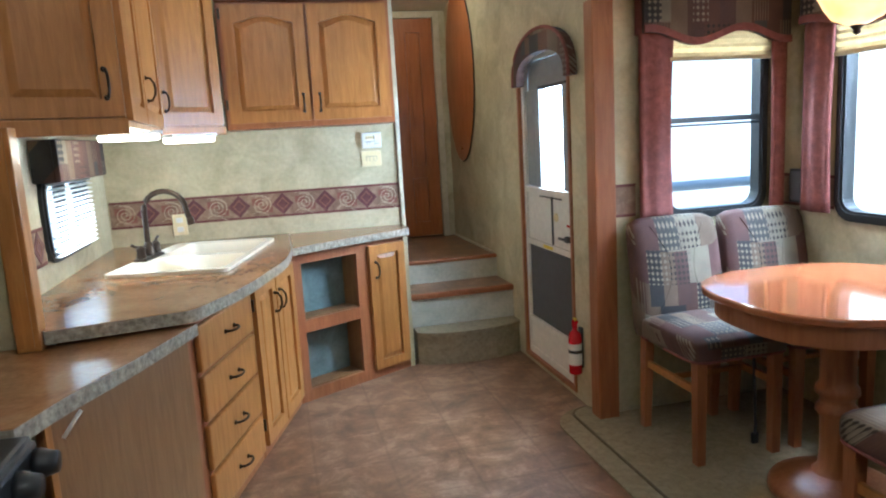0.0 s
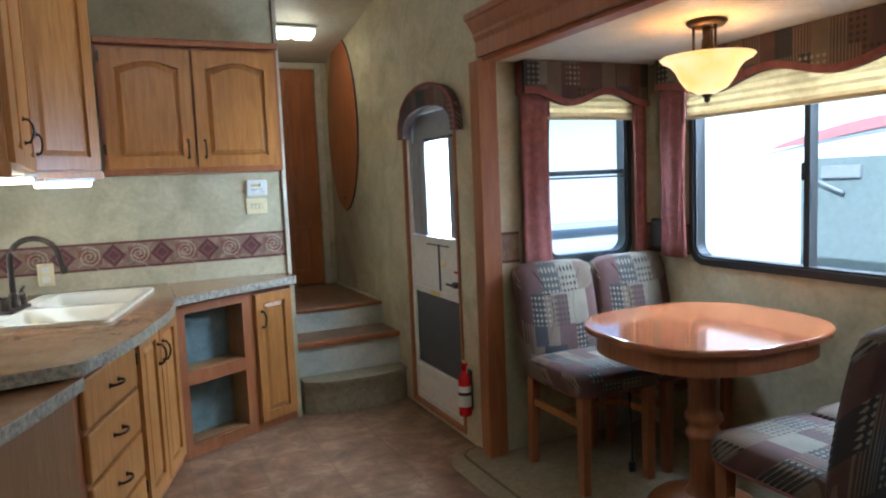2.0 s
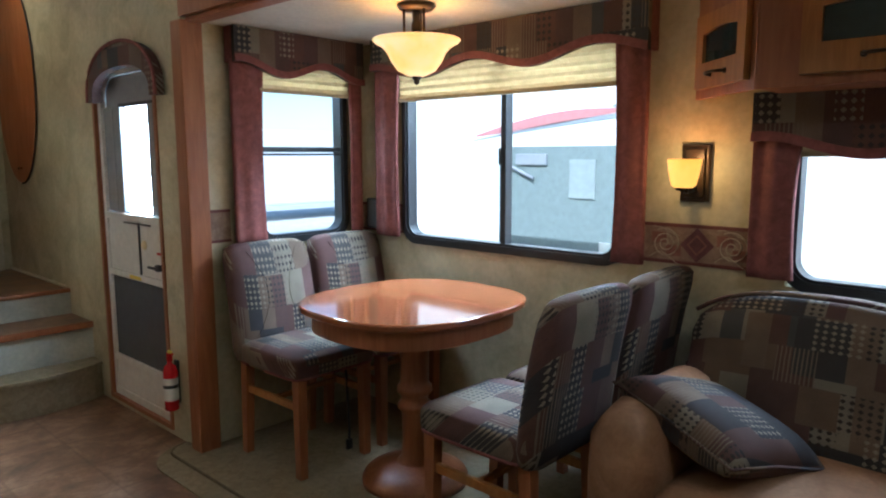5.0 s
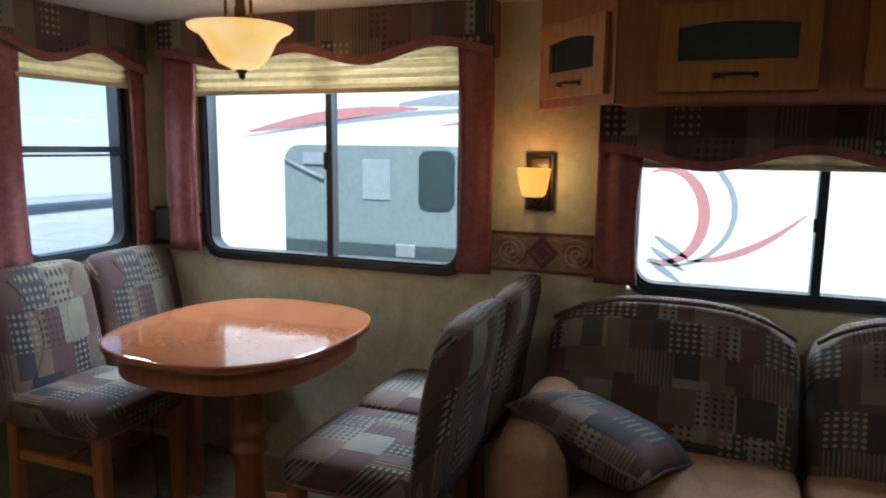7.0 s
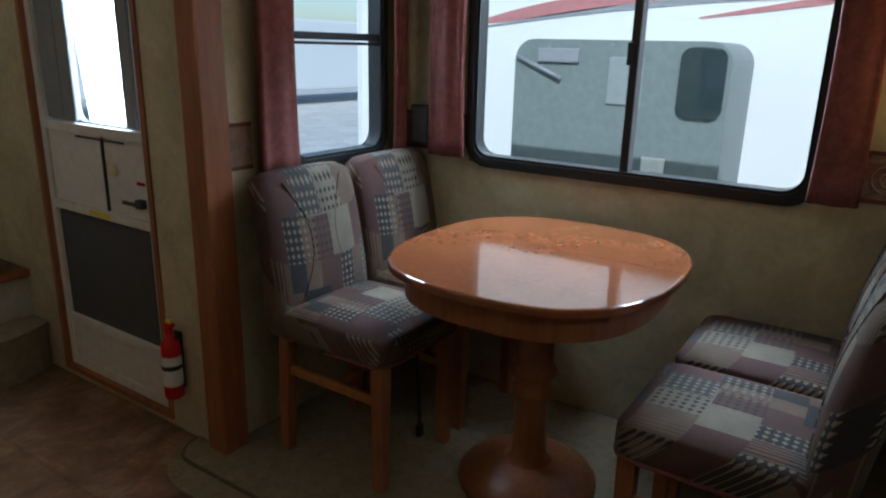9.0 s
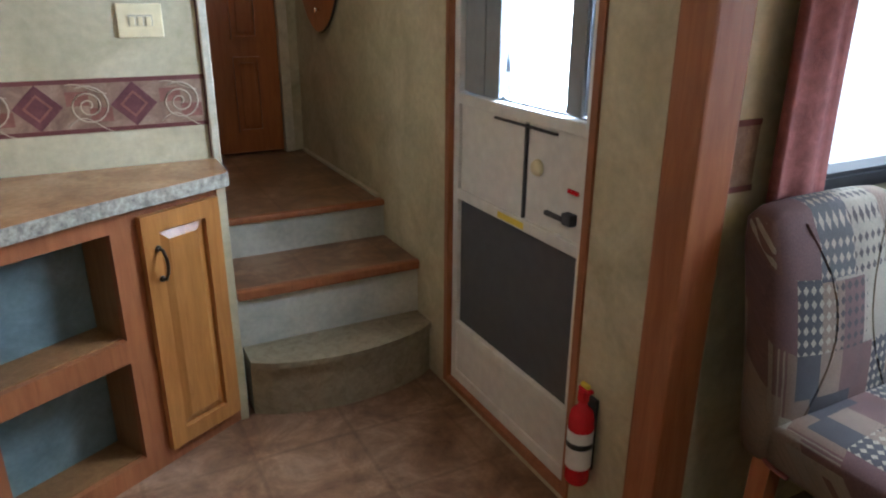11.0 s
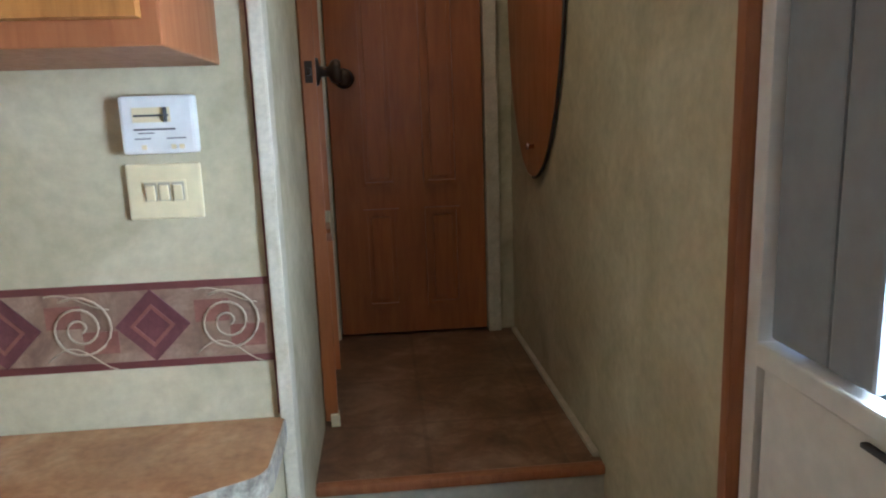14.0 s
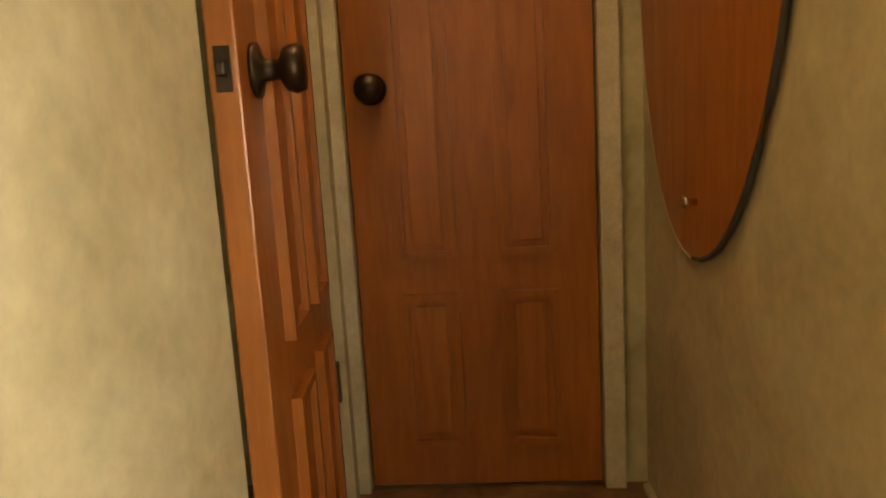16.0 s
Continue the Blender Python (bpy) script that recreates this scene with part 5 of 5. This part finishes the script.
wl = math.hypot(0.275, 0.285)
cn = thing("overhead_cabinet", pose(2.535, 1.08, 1.472, 0, 0, math.degrees(math.atan2(-0.285, -0.275))), "slanted end overhead cabinet with a smoked glass door", "cabinet", "overhead cabinets")
part("body", box(B(), (0, 0, 0), (wl, 0.02, 0.36), 0.003), WOOD_RED, cn)
glass_door(cn, 0.035, wl - 0.03, 0.03, 0.262)
oh = thing("overhead_cabinet", pose(2.258, 0.79, 1.472, 0, 0, -90), "long overhead cabinet with smoked glass doors over the sofa", "cabinet", "overhead cabinets")
part("body", box(B(), (0, 0, 0.0), (1.60, 0.288, 0.36), 0.003), WOOD_RED, oh)
for x in (0.115, 0.62, 1.125):
    glass_door(oh, x, x + 0.40, 0.03, 0.262)


# ---- sofa ----
sf = thing("sofa", pose(2.10, 0.10, 0.012), "tan suede sofa with patchwork back cushions", "sofa")
def arm_shape(p):
    return (p.x, p.y, p.z - 0.10 * max(0, (-p.x - 0.10) / 0.4) ** 2 * (p.z / 0.6))
for y0, y1 in ((0.73, 0.90), (-0.77, -0.60)):
    part("arm", cushion(B(), (-0.40, y0, 0.05), (0.16, y1, 0.645), 0.085, 0.02, fn=arm_shape), SUEDE, sf, "padded tan suede arm")
part("base", box(B(), (-0.38, -0.60, 0.04), (0.30, 0.74, 0.28), 0.02), SUEDE, sf)
for y0, y1, s0, s1 in ((0.135, 0.885, 0.135, 0.725), (-0.60, 0.125, -0.60, 0.125)):
    part("seat_cushion", cushion(B(), (-0.39, s0, 0.26), (0.22, s1, 0.45), 0.06, 0.02), SUEDE, sf, "tan suede seat cushion")
    def tilt(p, y0=y0, y1=y1):
        f = (p.z - 0.40) / 0.48
        c, h = (y0 + y1) / 2, (y1 - y0) / 2
        e = abs((p.y - c) / h)
        return (p.x + 0.13 * f, p.y, p.z - (0.10 * e ** 3 if f > 0.5 else 0.02 * e ** 3))
    bk = part("back_cushion", cushion(B(), (0.10, y0 + 0.005, 0.40), (0.27, y1 - 0.005, 0.868), 0.065, 0.02, fn=tilt), FABRIC_S, sf, "patchwork back cushion")
    part("seam", tube(B(), [tilt(Vector((0.102 - 0.012 * math.sin(math.pi * i / 14), y0 + 0.03 + (y1 - y0 - 0.06) * i / 14, 0.66))) for i in range(15)], 0.007), MAUVE, bk)
    tops = [tilt(Vector((0.125, y0 + 0.02 + (y1 - y0 - 0.04) * i / 20, 0.87))) for i in range(21)]
    part("piping", tube(B(), tops, 0.007), FABRIC_B, bk)
for x in (-0.33, 0.24):
    for y in (-0.55, 0.68):
        part("foot", box(B(), (x - 0.03, y - 0.03, 0), (x + 0.03, y + 0.03, 0.045), 0.004), BLACK, sf)


def pillow_mesh():
    bm = B()
    n, h = 16, 0.205
    top, bot = [], []
    for s, store in ((1, top), (-1, bot)):
        for j in range(n + 1):
            row = []
            for i in range(n + 1):
                u, v = 2 * i / n - 1, 2 * j / n - 1
                edge = (1 - u ** 4) * (1 - v ** 4)
                pin = 1 - 0.09 * (1 - abs(u)) * abs(v) ** 3
                pin2 = 1 - 0.09 * (1 - abs(v)) * abs(u) ** 3
                row.append(bm.verts.new((u * h * pin2, v * h * pin, s * 0.075 * max(0, edge) ** 0.55)))
            store.append(row)
    for rows, flip in ((top, False), (bot, True)):
        for a, b in zip(rows, rows[1:]):
            for i in range(n):
                q = (a[i], a[i + 1], b[i + 1], b[i])
                bm.faces.new(q[::-1] if flip else q)
    bmesh.ops.remove_doubles(bm, verts=bm.verts, dist=1e-4)
    for f in bm.faces:
        f.smooth = True
    return bm


side, over = Vector((-0.32, -0.92, -0.23)).normalized(), Vector((0.958, -0.18, -0.22))
lift = side.cross(over).normalized()
over = lift.cross(side)
lie = Matrix((side, over, lift)).transposed().to_4x4()
pl = thing("throw_pillow", Matrix.Translation((2.00, 0.755, 0.57)) @ lie, "square patchwork throw pillow lying against the sofa arm", "pillow")
part("cover", pillow_mesh(), FABRIC, pl, "", True)
h = 0.203
part("piping", tube(B(), [(h, h, 0), (0, h * 0.93, 0), (-h, h, 0), (-h * 0.93, 0, 0), (-h, -h, 0), (0, -h * 0.93, 0), (h, -h, 0), (h * 0.93, 0, 0), (h, h, 0)], 0.004), FABRIC_B, pl)

# ---- outside ----
GRAVEL = mottled("pale_concrete", (0.50, 0.49, 0.46), (0.58, 0.57, 0.54), (0.66, 0.65, 0.62), 1.5, 0.9)
structure("ground", box(B(), (-400, -400, -1.25), (400, 400, -1.15)), GRAVEL, "pale sunlit concrete lot", "ground")
PAINT = plain("white_trailer_skin", (0.80, 0.80, 0.79), 0.35, 0, 0.02)
PGREY = plain("grey_slide_skin", (0.19, 0.222, 0.22), 0.45)
PRED = plain("red_stripe", (0.46, 0.20, 0.20), 0.4)
PLIGHT = plain("pale_grey_panel", (0.27, 0.30, 0.30), 0.45)
PDARK = plain("dark_stripe", (0.28, 0.29, 0.31), 0.4)
tr = thing("travel_trailer", pose(4.75, 0, -1.15), "white travel trailer with a grey slide-out parked alongside", "trailer")
part("body", box(B(), (0, -3.4, 0.55), (2.4, 5.0, 3.7), 0.08), PAINT, tr)
bx = part("slide_out", prism(B(), rounded(1.96, 3.22, 1.15, 2.50, 0.12), "x", -0.55, 0.02), PGREY, tr, "grey slide-out box")
part("slide_window", prism(B(), rounded(1.985, 2.22, 2.10, 2.47, 0.06), "x", -0.57, -0.545), SMOKED, bx)
part("slide_vent", box(B(), (-0.575, 2.80, 2.37), (-0.545, 3.06, 2.45), 0.01), PDARK, bx)
part("slide_panel", box(B(), (-0.565, 2.42, 2.15), (-0.545, 2.62, 2.41), 0.006), PLIGHT, bx)
part("awning_arm", tube(B(), [(-0.57, 3.20, 2.40), (-0.58, 2.9, 2.28)], 0.012), PDARK, bx)
part("slide_label", box(B(), (-0.56, 2.25, 1.79), (-0.548, 2.38, 1.87)), WHITE, bx)
def swoosh(y0, z0, pts, w):
    bm = B()
    c = [Vector((y0 + u, z0 + v)) for u, v in pts]
    left, right = [], []
    for i, p in enumerate(c):
        d = (c[min(i + 1, len(c) - 1)] - c[max(i - 1, 0)]).normalized()
        k = w * math.sin(math.pi * (i + 0.6) / (len(c) + 0.2))
        left.append((p.x - d.y * k, p.y + d.x * k))
        right.append((p.x + d.y * k, p.y - d.x * k))
    return prism(bm, left + right[::-1], "x", -0.006, 0.001)
curl = [(0.55 * math.cos(radians(a)), 0.45 * math.sin(radians(a))) for a in range(-110, 121, 15)]
part("stripe", swoosh(0.76, 2.08, [(-u * 0.42, v * 0.66) for u, v in curl], 0.035), PRED, tr)
part("stripe", swoosh(0.74, 2.12, [(-u * 0.70, v * 0.80) for u, v in curl], 0.018), PDARK, tr)
part("stripe", swoosh(0.0, 1.80, [(0.62 - 0.066 * i, 0.0032 * i * i) for i in range(11)], 0.022), PRED, tr)
for k in range(3):
    part("stripe", swoosh(0.86 - 0.02 * k, 1.80 + 0.075 * k, [(-0.03 * i, -0.02 * i) for i in range(8)], 0.02), PDARK, tr)
part("stripe", swoosh(0.0, 2.60, [(3.9 - 0.12 * i, 0.16 * math.sin(i * 0.13)) for i in range(13)], 0.045), PRED, tr)
part("stripe", swoosh(0.0, 2.56, [(3.95 - 0.22 * i, 0.19 * math.sin(i * 0.16)) for i in range(13)], 0.018), PDARK, tr)
part("stripe", swoosh(0.0, 2.79, [(2.62 - 0.15 * i, 0.03 * math.sin(i * 0.5)) for i in range(12)], 0.06), PDARK, tr)
part("stripe", swoosh(0.0, 2.64, [(2.3 - 0.15 * i, 0.02 * i) for i in range(10)], 0.02), PRED, tr)
for y in (-2.2, -1.3):
    part("wheel", lathe(B(), [(0, 0), (0.2, 0), (0.36, 0.02), (0.38, 0.06), (0.38, 0.2), (0, 0.2)], 28, pose(0.15, y, 0.38, 0, 90)), BLACK, tr)
t2 = thing("travel_trailer", pose(9.0, -8.0, -1.15), "white travel trailer parked far off", "trailer")
part("body", box(B(), (0, -6, 0.6), (2.4, -1.0, 3.5), 0.08), PAINT, t2)
for y in (-3.2, -4.1):
    part("wheel", lathe(B(), [(0, 0), (0.2, 0), (0.36, 0.02), (0.38, 0.06), (0.38, 0.2), (0, 0.2)], 28, pose(-0.05, y, 0.38, 0, 90)), BLACK, t2)
cone = thing("traffic_cone", pose(6.6, -1.75, -1.15), "orange traffic cone standing on the lot", "cone")
ORANGE = plain("orange_plastic", (0.75, 0.22, 0.05), 0.5)
part("body", lathe(B(), [(0.14, 0.03), (0.03, 0.70), (0, 0.70)], 20), ORANGE, cone)
part("base", box(B(), (-0.19, -0.19, 0), (0.19, 0.19, 0.03), 0.01), ORANGE, cone)
# One long white wall for faint far vehicles, stretched to whiten the door window.
far = thing("far_bright_backdrop", pose(2.0, 22.0, -1.15), "long white backdrop for distant trailers, added to brighten the windows", "trailer")
part("body", box(B(), (-10, 0, 0.6), (26, 2.5, 3.4), 0.1), PAINT, far)
for x in (-4.5, -2.0, 1.5, 4.5):
    part("dark_window", box(B(), (x, -0.02, 1.8), (x + 1.3, 0.02, 2.4), 0.05), PDARK, far)

# small things
sp = thing("wall_speaker", pose(XS - 0.001, 2.715, 1.0, 0, 0, -90), "small dark wall speaker between the windows", "speaker")
part("case", box(B(), (-0.045, -0.03, -0.075), (0.045, 0.0, 0.075), 0.006), BLACK, sp)
part("grille", box(B(), (-0.036, -0.034, -0.065), (0.036, -0.029, 0.065), 0.003), SCREEN, sp)
stp = thing("chair_strap", pose(2.04, 2.352, 0.012), "short black strap hanging to the carpet under the chairs", "strap")
part("strap", tube(B(), [(0.0, 0.0, 0.0), (0.004, 0.004, 0.035), (0.012, 0.012, 0.08), (0.012, 0.03, 0.39)], 0.006), BLACK, stp)
part("buckle", box(B(), (-0.014, -0.008, 0.0), (0.014, 0.008, 0.045), 0.004), BLACK, stp)
